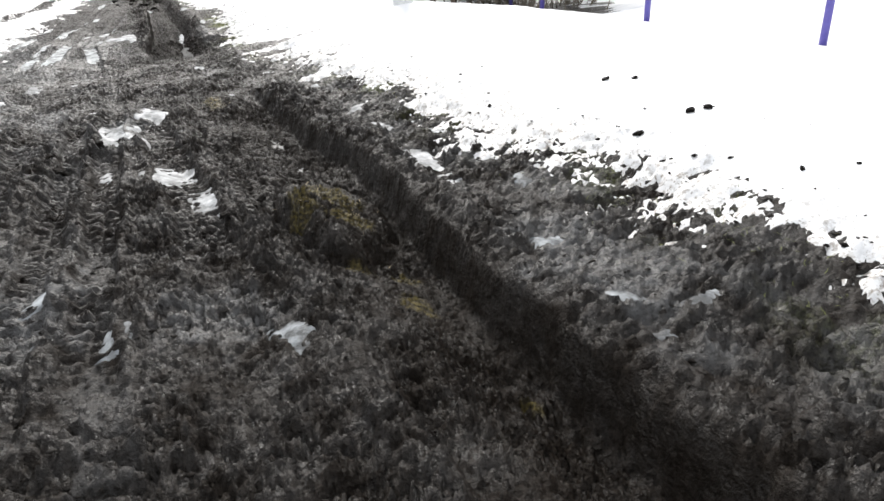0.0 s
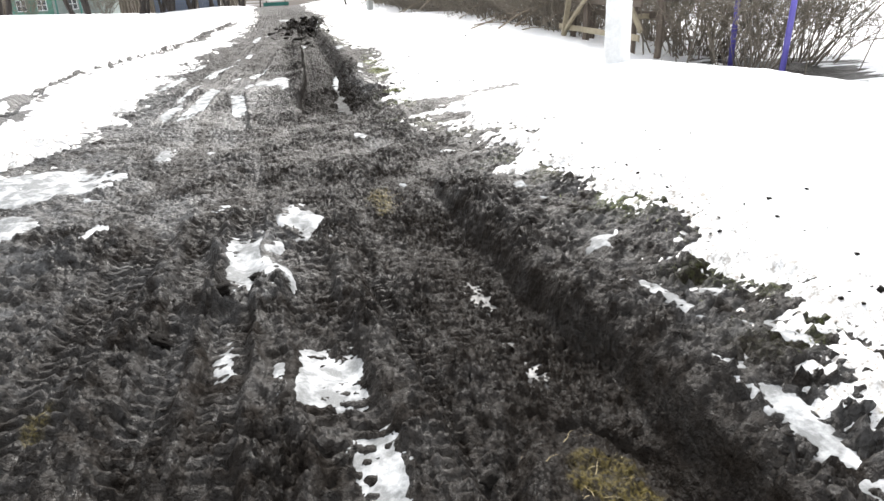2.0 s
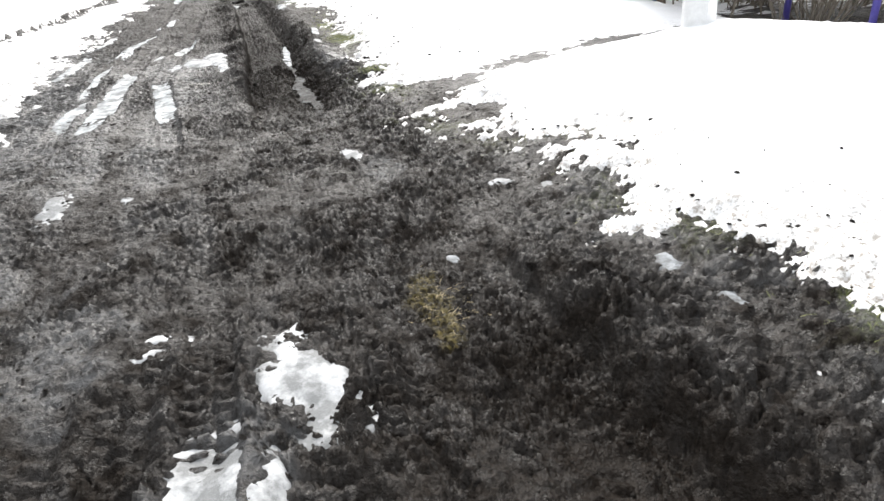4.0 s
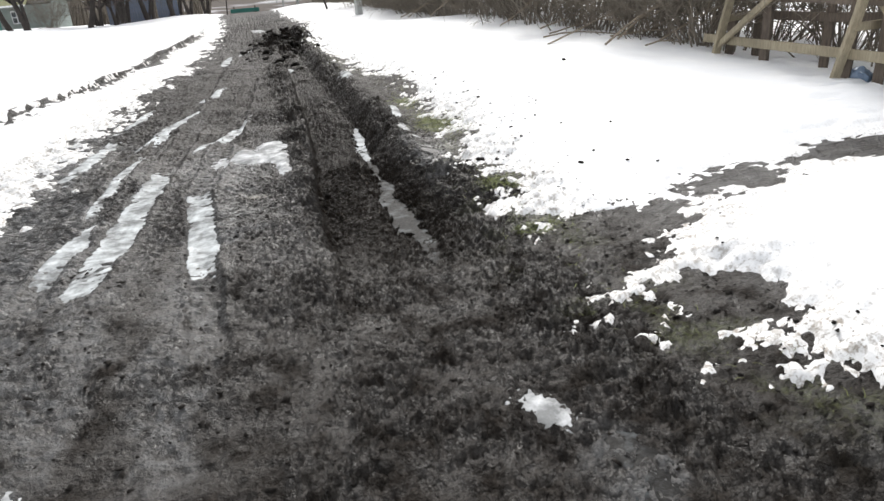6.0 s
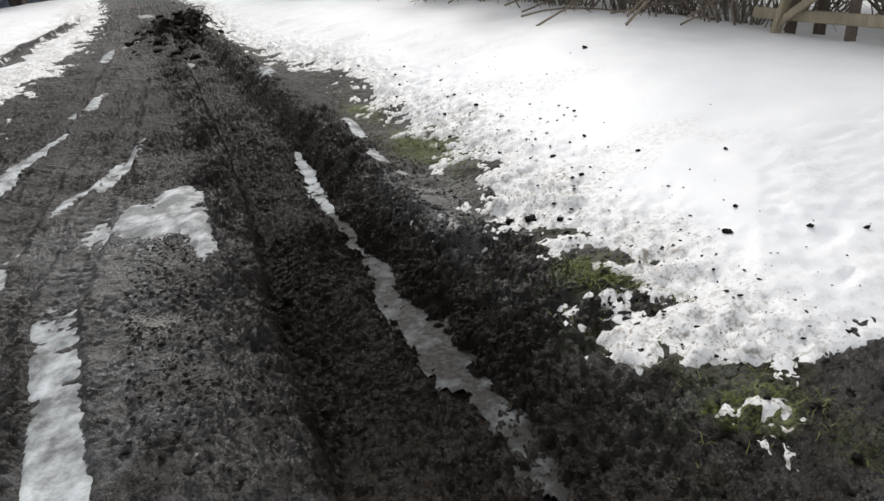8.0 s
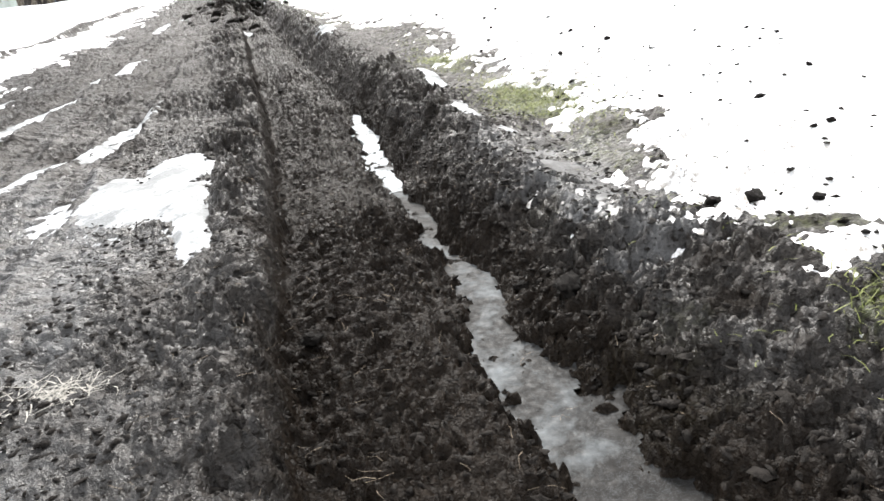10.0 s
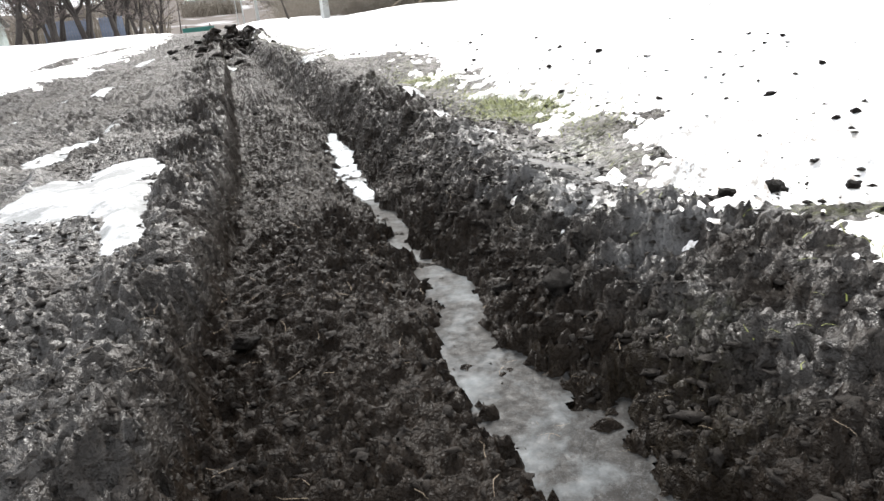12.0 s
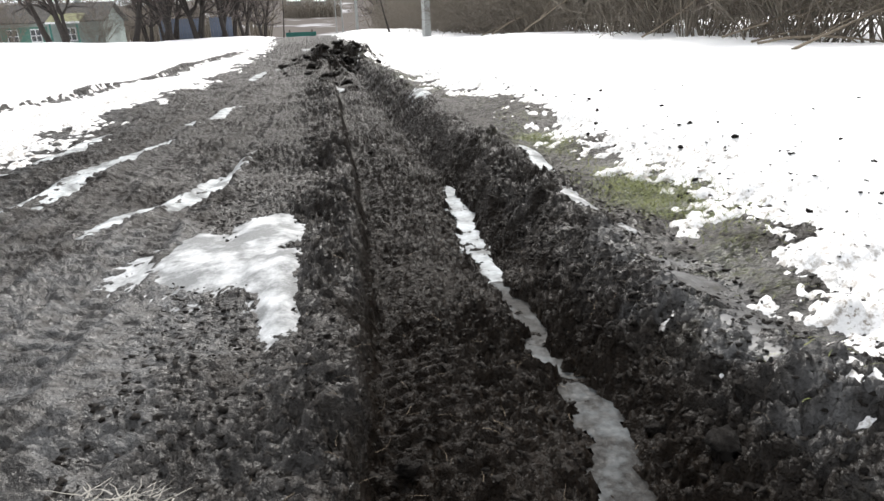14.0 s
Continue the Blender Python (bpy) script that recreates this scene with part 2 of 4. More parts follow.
    # tyre tracks with their lug marks
    trodden = np.zeros_like(z)

    def track(mid, half, y0, y1, depth, pitch, lean, lug):
        k = lane(xw, y, mid, half) * ss(y0 - 0.5, y0 + 0.4, y) * ss(y1 + 0.8, y1 - 0.5, y)
        lug = lug * (1.0 + 1.1 * fbm(x, y, 1.3, 2, 55)).clip(0.3, 1.4)
        side = xw - mid
        bars = np.sin(2 * math.pi * (y / pitch + lean * np.abs(side) + 0.5 * (side > 0) + 0.12 * fbm(x, y, 2.5, 2, 51))) - 1.2 * bell(side, half * 0.16)
        trodden[:] = np.maximum(trodden, k * (lug / 0.02).clip(0, 1))
        return k * (-1.25 * depth + lug * ss(-0.3, 0.3, bars)) + 0.6 * depth * bell(np.abs(xw - mid) - half * 1.25, half * 0.3) * ss(y0 - 0.5, y0 + 0.4, y) * ss(y1 + 0.8, y1 - 0.5, y)
    z = z + track(line(y, (3, -1.32), (5.4, -1.2), (8.9, -0.98)), 0.17, 2.4, 7.6, 0.055, 0.085, 3.0, 0.03)
    z = z + track(line(y, (3, -0.80), (5, -0.74), (9, -0.62)), 0.11, 2.6, 7.4, 0.045, 0.08, -3.0, 0.025)
    z = z + track(line(y, (3, -0.46), (5.9, -0.42), (9, -0.35)), 0.10, 2.6, 8.0, 0.045, 0.08, 3.0, 0.025)
    z = z + track(line(y, (3, 0.18), (5, 0.08), (8, -0.1)), 0.15, 3.4, 7.0, 0.05, 0.09, 2.5, 0.024)
    z = z + track(line(y, (3, 0.50), (5, 0.45), (7, 0.32)), 0.07, 3.6, 7.8, 0.02, 0.06, 2.5, 0.025)
    z = z + track(line(y, (4, 0.86), (8, 0.82)), 0.16, 4.7, 6.8, 0.02, 0.085, 3.0, 0.016)
    z = z + track(line(y, (12, -1.75), (13.3, -1.64), (15.8, -1.57), (18.5, -1.16), (26, -0.8)), 0.09, 12.2, 27, 0.02, 0.10, 2.0, 0.01)
    z = z + track(line(y, (12.4, -1.42), (13.8, -1.32), (15, -1.22), (18, -1.0)), 0.11, 12.2, 18, 0.02, 0.10, 2.0, 0.01)
    z = z + track(line(y, (11, -0.60), (12.7, -0.70), (14.1, -0.82), (17, -0.55), (22, -0.3)), 0.10, 11.3, 22, 0.025, 0.10, 2.0, 0.015)
    z = z + track(line(y, (12, 0.26), (14, 0.31), (16, 0.46), (23, 0.6)), 0.09, 12.4, 36, 0.008, 0.065, 1.0, 0.014)
    z = z + track(side_track(y), 0.16, 5, 40, 0.07, 0.2, 2.0, 0.02)
    # a pit trodden beside the tracks
    z = z - 0.09 * bell(np.hypot((x + 0.66) / 0.16, (y - 6.1) / 0.14), 1.0) + 0.04 * bell(np.hypot((x + 0.5) / 0.3, (y - 6.35) / 0.2), 1.0)
    if not clods:
        return z, road, cut
    # clods: torn flakes over smaller crumbs, smoother where wheels have smeared the mud
    level = 1 - 0.8 * calm(x, y)
    worn = ss(0.15, -0.15, x) * ss(8.8, 10.5, y) * ss(34, 26, y)
    shelf = ss(rt + 0.02, rt + 0.2, x) * ss(12.2, 13.4, y) * ss(36, 28, y)
    mouth = np.maximum(0.85 * bell(np.hypot((x - 1.3) / 0.7, (y - 11.5) / 0.9), 1.0), 0.6 * ss(7.0, 8.5, y) * ss(13.0, 11.5, y))
    worn = np.maximum(np.maximum(worn, shelf), mouth)
    wall = np.maximum(a * lane(xw, y, top - 0.1, 0.09), b * ss(14.6, 16.5, y) * lane(xw, y, (rb + rt) / 2, 0.12))
    rough = (0.25 + 0.75 * road) * (0.9 + 0.7 * fbm(x, y, 1.4, 3, 61)).clip(0.55, 1.35) * level * (1 - 0.55 * trodden) * (1 - 0.25 * worn - 0.35 * shelf) * ss(-3.6, -2.6, x) * (1 - 0.15 * wall)
    n1, n2 = grad_noise(x * 9, y * 11, 75), grad_noise(x * 11, y * 9, 76)
    wx, wy = x + 0.034 * n1 + 0.013 * grad_noise(x * 31, y * 31, 78), y + 0.034 * n2 + 0.013 * grad_noise(x * 31, y * 31, 79)
    fringe = ss(snow_edge_right(y) - 0.35, snow_edge_right(y) + 0.05, x)
    flakes = sum(high * (1 - (0.6, 0.3, 0.0)[n] * np.maximum(cut, worn)) * from_tile(tile, wx + 0.37 * n, wy * (1.15 + 0.13 * n) + 0.02 * n * x) for n, (tile, high) in enumerate(SHARDS))
    # rounded lumps with creases between them, each size riding on the last
    lumps, amp, freq = 0.022 * fbm(x, y, 3.5, 2, 77) * (1 - 0.5 * worn), 0.052, 5.5
    for n, keep in enumerate(((0.35, 0.22, 0.25), (0.7, 0.5, 0.45), (1, 0.9, 0.7), (1.1, 1, 0.8))):
        lumps = lumps + amp * (1 - (1 - keep[0]) * cut) * (1 - (1 - keep[1]) * worn) * (1 - (1 - keep[2]) * fringe) * ((np.abs(grad_noise(wx * freq, wy * freq * 1.25, 311 + n)) * 1.6 + 0.004) ** 0.62 - 0.5)
        amp, freq = amp * 0.77, freq * 2.15
    lumps = lumps + 0.45 * (flakes - 0.016) * (1 + 2.2 * ss(1.1, 0.8, m))
    z = z + rough * lumps
    # the frozen gutter's bed
    wet = b * ss(1.25, 0.75, gutter_reach(x, y))
    z = z * (1 - wet) + wet * (np.interp(y, *GUTTER) - base(x, y) - 0.015 + 0.5 * rough * lumps)
    return z, road, cut


GUTTER = []


def gutter_level():
    """Height of the ice along the gutter."""
    y = np.arange(11.5, 18, 0.05)
    z = ground_height(gutter_mid(y), y, False)
    return y, np.convolve(np.pad(z, 12, mode="edge"), np.ones(25) / 25, "valid")


def ground_height(x, y, clods=True):
    x, y = np.atleast_1d(np.asarray(x, float)), np.atleast_1d(np.asarray(y, float))
    return base(x, y) + relief(x, y, clods)[0]


GUTTER += gutter_level()


def snow_depth(x, y):
    """Depth of the snow over the mud, less than nothing where it has gone."""
    ragged = 0.26 * fbm(x, y, 1.3, 3, 81) + 0.24 * fbm(x, y, 5.5, 4, 84, 0.65)
    ragged = ragged * (1 + 0.5 * bell(y - 11.0, 1.3) * ss(3.2, 1.8, x)) + 0.13 * fbm(x, y, 15.0, 3, 87, 0.6)
    out_r, out_l = x - snow_edge_right(y), snow_edge_left(y) + 0.12 - x
    r = out_r + 0.2 * ss(10.2, 8.8, y) * ss(2.4, 3.6, y) + ragged * ss(1.0, 0.25, out_r)
    trod = np.abs(y - footpath(x)) - line(x, (1.6, 0.20), (3.0, 0.20), (4.5, 0.13), (6.0, 0.10)) - 0.30 * ss(2.4, 1.3, x) + 0.6 * ragged
    litter = np.hypot((x - 7.7) / 1.4, (y - 12.4) / 1.7) - 1 + 1.4 * ragged
    bare = np.hypot((x - 1.85) / 0.2, (y - 10.72) / 0.36) - 1 + 1.5 * ragged
    r = np.minimum(r, np.where(x < 4, 0.5 * bare, litter))
    r = np.minimum(r, np.where(x > 1.0, trod, r) * ss(9, 6, x) + r * ss(6, 9, x))
    l = out_l + ragged * ss(1.1, 0.3, out_l) * 1.3
    gone = np.abs(x - side_track(y)) - 0.26 + 0.6 * ragged + 2 * ss(38, 44, y)
    l = np.minimum(l, gone + 0.02)
    t = np.maximum(r, l)
    return (t * 0.13).clip(-0.06, 0.05) + 0.08 * ss(0.2, 1.3, t)


def snow_top(x, y):
    t = snow_depth(x, y)
    forms = relief(x, y, False)[0]
    follow = 0.2 + 0.8 * ss(0.09, 0.01, t)
    return base(x, y) + follow * forms + t + 0.012 * fbm(x, y, 1.6, 3, 91), t


# ---- materials ----
def material(name):
    m = bpy.data.materials.new(name)
    m.use_nodes = True
    nt = m.node_tree
    return m, nt, nt.nodes["Principled BSDF"]


def node(nt, kind, **inputs):
    n = nt.nodes.new(kind)
    for key, value in inputs.items():
        n.inputs[key].default_value = value
    return n


def noise_tex(nt, scale, detail=6.0, rough=0.6, coords="Object"):
    tc = nt.nodes.new("ShaderNodeTexCoord")
    n = node(nt, "ShaderNodeTexNoise", Scale=scale, Detail=detail, Roughness=rough)
    nt.links.new(tc.outputs[coords], n.inputs["Vector"])
    return n


def ramp(nt, source, *stops):
    r = nt.nodes.new("ShaderNodeValToRGB")
    while len(r.color_ramp.elements) < len(stops):
        r.color_ramp.elements.new(0.5)
    for e, (p, c) in zip(r.color_ramp.elements, stops):
        e.position, e.color = p, (*c, 1) if len(c) == 3 else c
    nt.links.new(source, r.inputs["Fac"])
    return r.outputs["Color"]


def mix(nt, fac, a, b, blend="MIX"):
    n = nt.nodes.new("ShaderNodeMixRGB")
    n.blend_type = blend
    for value, slot in ((fac, "Fac"), (a, "Color1"), (b, "Color2")):
        if isinstance(value, bpy.types.NodeSocket):
            nt.links.new(value, n.inputs[slot])
        elif slot == "Fac":
            n.inputs[slot].default_value = value
        else:
            n.inputs[slot].default_value = (*value, 1)
    return n.outputs["Color"]


def bump(nt, bsdf, height, strength, distance=0.02, chain=None):
    b = node(nt, "ShaderNodeBump", Strength=strength, Distance=distance)
    nt.links.new(height, b.inputs["Height"])
    if chain:
        nt.links.new(chain.outputs["Normal"], b.inputs["Normal"])
    nt.links.new(b.outputs["Normal"], bsdf.inputs["Normal"])
    return b


def attribute(nt, name):
    a = nt.nodes.new("ShaderNodeAttribute")
    a.attribute_name = name
    return a


def grey(v):
    return (v, v, v)


def mud_material():
    m, nt, p = material("wet_mud")
    big, mid, fine = noise_tex(nt, 1.3, 4), noise_tex(nt, 13.0, 6, 0.6), noise_tex(nt, 46.0, 4, 0.6)
    col = ramp(nt, big.outputs["Fac"], (0.3, (0.0065, 0.0050, 0.0038)), (0.7, (0.013, 0.0104, 0.0083)))
    col = mix(nt, ramp(nt, mid.outputs["Fac"], (0.42, grey(0)), (0.7, grey(0.8))), col, (0.028, 0.0233, 0.0195))
    col = mix(nt, ramp(nt, fine.outputs["Fac"], (0.48, grey(0.0)), (0.75, grey(0.8))), col, (0.046, 0.0395, 0.034))
    masks = nt.nodes.new("ShaderNodeSeparateColor")
    nt.links.new(attribute(nt, "masks").outputs["Color"], masks.inputs["Color"])
    slush, grass, straw = masks.outputs["Red"], masks.outputs["Green"], masks.outputs["Blue"]
    cut = attribute(nt, "fresh_and_shade").outputs["Fac"]
    slick_sheen = attribute(nt, "slick_sheen").outputs["Fac"]
    streaks = noise_tex(nt, 5.0, 5, 0.6)
    # smeared mud: streaks of grey painted into the colour for the sky's sheen
    col = mix(nt, mix(nt, slick_sheen, grey(0), ramp(nt, streaks.outputs["Fac"], (0.40, grey(0.1)), (0.62, grey(0.8)))), col, (0.048, 0.0455, 0.043))
    # dark brown rut mud; shade of the near rut's wall is in this colour too
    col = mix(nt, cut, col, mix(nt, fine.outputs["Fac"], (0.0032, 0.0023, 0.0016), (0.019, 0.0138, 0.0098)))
    grain = ramp(nt, fine.outputs["Fac"], (0.45, grey(0.1)), (0.6, grey(1)))
    col = mix(nt, mix(nt, grain, grey(0), straw), col, (0.125, 0.10, 0.03))
    col = mix(nt, mix(nt, grain, grey(0), grass), col, (0.085, 0.105, 0.022))
    wetness = ramp(nt, mid.outputs["Fac"], (0.42, grey(0.05)), (0.62, grey(0.9)))
    col = mix(nt, mix(nt, wetness, grey(0), slush), col, (0.10, 0.10, 0.10))
    distant = attribute(nt, "distant").outputs["Fac"]
    strip = noise_tex(nt, 0.035, 3)
    field = mix(nt, ramp(nt, strip.outputs["Fac"], (0.56, grey(0)), (0.66, grey(0.8))), (0.15, 0.135, 0.125), (0.62, 0.62, 0.64))
    col = mix(nt, distant, col, field)
    nt.links.new(col, p.inputs["Base Color"])
    wet = ramp(nt, mid.outputs["Fac"], (0.35, grey(0.28)), (0.65, grey(0.52)))
    nt.links.new(mix(nt, cut, mix(nt, slick_sheen, wet, grey(0.34)), grey(0.40)), p.inputs["Roughness"])
    sheen = ramp(nt, streaks.outputs["Fac"], (0.38, grey(0.04)), (0.62, grey(0.34)))
    sheen = mix(nt, slick_sheen, sheen, grey(0.33))
    sheen = mix(nt, slush, sheen, grey(0.4))
    sheen = mix(nt, cut, sheen, grey(0.07))
    sheen = mix(nt, attribute(nt, "dry").outputs["Fac"], sheen, grey(0.08))
    nt.links.new(mix(nt, distant, sheen, grey(0.0)), p.inputs["Specular IOR Level"])
    b = bump(nt, p, mid.outputs["Fac"], 0.9, 0.04)
    bump(nt, p, fine.outputs["Fac"], 0.8, 0.016, b)
    return m


def snow_material():
    m, nt, p = material("old_snow")
    big, fine = noise_tex(nt, 2.5, 5), noise_tex(nt, 60.0, 4)
    grit = noise_tex(nt, 22.0, 6, 0.7)
    dirt = attribute(nt, "dirt").outputs["Fac"]
    col = ramp(nt, big.outputs["Fac"], (0.3, (0.83, 0.84, 0.86)), (0.7, (0.90, 0.90, 0.90)))
    specks = noise_tex(nt, 48.0, 3, 0.6)
    spots = mix(nt, 1.0, ramp(nt, grit.outputs["Fac"], (0.50, grey(0)), (0.64, grey(1))), ramp(nt, specks.outputs["Fac"], (0.58, grey(0)), (0.64, grey(1))), "LIGHTEN")
    col = mix(nt, mix(nt, dirt, grey(0), spots), col, (0.16, 0.13, 0.10))
    col = mix(nt, mix(nt, mix(nt, 0.3, grey(0), grey(1)), grey(0), dirt), col, (0.52, 0.49, 0.44))
    nt.links.new(col, p.inputs["Base Color"])
    p.inputs["Roughness"].default_value = 0.55
    b = bump(nt, p, big.outputs["Fac"], 0.15, 0.04)
    bump(nt, p, fine.outputs["Fac"], 0.3, 0.01, b)
    return m


def ice_material(name, white, grey_ice, rough, split=0.36, gloss=0.3):
    m, nt, p = material(name)
    big, fine = noise_tex(nt, 7.0, 6, 0.65), noise_tex(nt, 45.0, 4)
    cells = node(nt, "ShaderNodeTexVoronoi", Scale=16.0)
    cells.feature = "DISTANCE_TO_EDGE"
    nt.links.new(big.outputs["Color"], cells.inputs["Vector"])
    col = ramp(nt, big.outputs["Fac"], (split, grey_ice), (split + 0.24, white))
    col = mix(nt, ramp(nt, cells.outputs["Distance"], (0.0, grey(0.5)), (0.05, grey(0))), col, tuple(0.6 * c for c in white))
    nt.links.new(col, p.inputs["Base Color"])
    nt.links.new(ramp(nt, fine.outputs["Fac"], (0.3, grey(rough)), (0.7, grey(rough + 0.3))), p.inputs["Roughness"])
    p.inputs["Specular IOR Level"].default_value = gloss
    b = bump(nt, p, big.outputs["Fac"], 0.3, 0.02)
    bump(nt, p, fine.outputs["Fac"], 0.25, 0.006, b)
    return m


def plain_material(name, dark, light, scale, rough=0.75, relief_by=0.4, stretch=None, metal=0.0):
    m, nt, p = material(name)
    n = noise_tex(nt, scale, 6, 0.65)
    coarse = noise_tex(nt, scale * 0.13, 3)
    if stretch:
        mp = nt.nodes.new("ShaderNodeMapping")
        mp.inputs["Scale"].default_value = stretch
        src = n.inputs["Vector"].links[0].from_socket
        nt.links.new(src, mp.inputs["Vector"])
        nt.links.new(mp.outputs["Vector"], n.inputs["Vector"])
    col = ramp(nt, n.outputs["Fac"], (0.3, dark), (0.7, light))
    col = mix(nt, ramp(nt, coarse.outputs["Fac"], (0.4, grey(0)), (0.7, grey(0.5))), col, tuple(0.55 * c for c in dark))
    nt.links.new(col, p.inputs["Base Color"])
    p.inputs["Roughness"].default_value, p.inputs["Metallic"].default_value = rough, metal
    bump(nt, p, n.outputs["Fac"], relief_by, 0.01)
    return m


MUD, SNOW = mud_material(), snow_material()
FIRN = ice_material("frozen_snow", (0.70, 0.71, 0.72), (0.20, 0.205, 0.205), 0.45, 0.44, 0.15)
THIN = ice_material("thin_ice", (0.46, 0.49, 0.51), (0.07, 0.072, 0.073), 0.45, 0.42, 0.2)
ICE = ice_material("grey_ice", (0.14, 0.152, 0.158), (0.016, 0.015, 0.014), 0.35, 0.50, 0.06)
WHITE_ICE = ice_material("white_ice", (0.50, 0.53, 0.55), (0.12, 0.125, 0.125), 0.35, 0.36, 0.1)
DIRTY_FIRN = ice_material("dirty_frozen_snow", (0.62, 0.65, 0.66), (0.16, 0.165, 0.165), 0.4, 0.40, 0.15)
SLUSH = ice_material("thawing_slush", (0.16, 0.16, 0.16), (0.03, 0.028, 0.025), 0.3)
CLOD = plain_material("clod_mud", (0.006, 0.0047, 0.0036), (0.022, 0.0180, 0.0148), 40, 0.75, 0.9)
CLOD.node_tree.nodes["Principled BSDF"].inputs["Specular IOR Level"].default_value = 0.15
BARK = plain_material("bark", (0.03, 0.025, 0.022), (0.075, 0.063, 0.055), 14, 0.9)
TREE_TWIG = plain_material("tree_twig_bark", (0.085, 0.068, 0.062), (0.18, 0.145, 0.13), 20, 0.9)
TWIG = plain_material("twig_bark", (0.145, 0.125, 0.10), (0.30, 0.26, 0.21), 20, 0.9)
PALE_TWIG = plain_material("dry_branch", (0.22, 0.18, 0.13), (0.36, 0.30, 0.23), 20, 0.9)
TIMBER = plain_material("weathered_timber", (0.26, 0.22, 0.15), (0.48, 0.42, 0.30), 9, 0.85, 0.5, (6, 6, 0.7))
DARK_TIMBER = plain_material("wet_timber", (0.09, 0.07, 0.055), (0.20, 0.16, 0.125), 9, 0.8, 0.5, (6, 6, 0.7))
CONCRETE = plain_material("whitewashed_concrete", (0.66, 0.66, 0.65), (0.85, 0.85, 0.84), 12, 0.85)
OLD_CONCRETE = plain_material("grey_concrete", (0.36, 0.37, 0.36), (0.52, 0.53, 0.51), 8, 0.85)
BLUE_STEEL = plain_material("blue_painted_steel", (0.075, 0.06, 0.30), (0.13, 0.11, 0.42), 10, 0.5, 0.1)
BLUE_FENCE = plain_material("faded_blue_boards", (0.12, 0.15, 0.21), (0.21, 0.24, 0.31), 6, 0.8)
TEAL = plain_material("teal_paint", (0.03, 0.16, 0.13), (0.05, 0.24, 0.20), 5, 0.6)
PALE_WALL = plain_material("pale_limewash", (0.24, 0.28, 0.26), (0.36, 0.40, 0.37), 3, 0.85)
GREEN_WALL = plain_material("green_boards", (0.06, 0.17, 0.13), (0.12, 0.26, 0.20), 5, 0.75)
GREY_ROOF = plain_material("grey_slate", (0.05, 0.046, 0.042), (0.10, 0.092, 0.085), 4, 0.9)
ROOF = plain_material("mossy_slate", (0.17, 0.18, 0.08), (0.30, 0.29, 0.16), 4, 0.85)
WHITE_PAINT = plain_material("white_paint", (0.70, 0.70, 0.70), (0.82, 0.82, 0.82), 20, 0.5, 0.05)
GLASS = plain_material("dark_panes", (0.03, 0.035, 0.04), (0.05, 0.055, 0.06), 5, 0.08, 0.02)
GRASS = plain_material("winter_grass", (0.10, 0.12, 0.02), (0.22, 0.24, 0.06), 12, 0.7)
STRAW = plain_material("wet_straw", (0.20, 0.15, 0.07), (0.38, 0.31, 0.17), 12, 0.7)
DEAD_GRASS = plain_material("dead_weeds", (0.13, 0.10, 0.07), (0.24, 0.19, 0.13), 12, 0.85)


# ---- mesh helpers ----
def mesh_object(name, verts, faces, mat, parent=None, label="", smooth=True):
    me = bpy.data.meshes.new(name)
    me.from_pydata(verts, [], faces)
    me.update()
    if smooth:
        me.polygons.foreach_set("use_smooth", np.ones(len(me.polygons), bool))
    me.materials.append(mat)
    ob = new(name, me)
    ob.parent = parent
    if label:
        ob["label"] = label
    return ob


def part(name, bm, mat, parent=None, label="", smooth=False):
    me = bpy.data.meshes.new(name)
    bm.to_mesh(me)
    bm.free()
    if smooth:
        me.polygons.foreach_set("use_smooth", np.ones(len(me.polygons), bool))
    me.materials.append(mat)
    ob = new(name, me)
    ob.parent = parent
    if label:
        ob["label"] = label
    return ob


def empty(name, m=None):
    ob = new(name)
    ob.empty_display_size = 0.1
    if m is not None:
        ob.matrix_basis = m
    return ob


def box(size, at=(0, 0, 0), bevel=0.008, m=None):
    bm = bmesh.new()
    bmesh.ops.create_cube(bm, size=1.0)
    for v in bm.verts:
        v.co = Vector((v.co.x * size[0], v.co.y * size[1], v.co.z * size[2]))
    if bevel:
        bmesh.ops.bevel(bm, geom=bm.edges[:], offset=bevel, segments=2, affect="EDGES")
    for v in bm.verts:
        v.co += Vector(at)
        if m is not None:
            v.co = m @ v.co
    return bm


def beam(a, b, wide, thick, bevel=0.006, wear=0.006, seed=0):
    """A squared timber from a to b, a little crooked."""
    a, b = Vector(a), Vector(b)
    rnd = random.Random(seed)
    bm = box((wide, thick, (b - a).length), bevel=bevel)
    bmesh.ops.subdivide_edges(bm, edges=[e for e in bm.edges if abs(e.verts[0].co.z - e.verts[1].co.z) > 0.2], cuts=5)
    bend = [rnd.uniform(-wear, wear) for _ in range(4)]
    for v in bm.verts:
        k = v.co.z / (b - a).length
        v.co.x += bend[0] * math.sin(7 * k) + bend[1] * math.cos(13 * k)
        v.co.y += bend[2] * math.sin(6 * k) + bend[3] * math.cos(11 * k)
    turn = (b - a).to_track_quat("Z", "Y").to_matrix().to_4x4()
    bm.transform(Matrix.Translation((a + b) / 2) @ turn)
    return bm


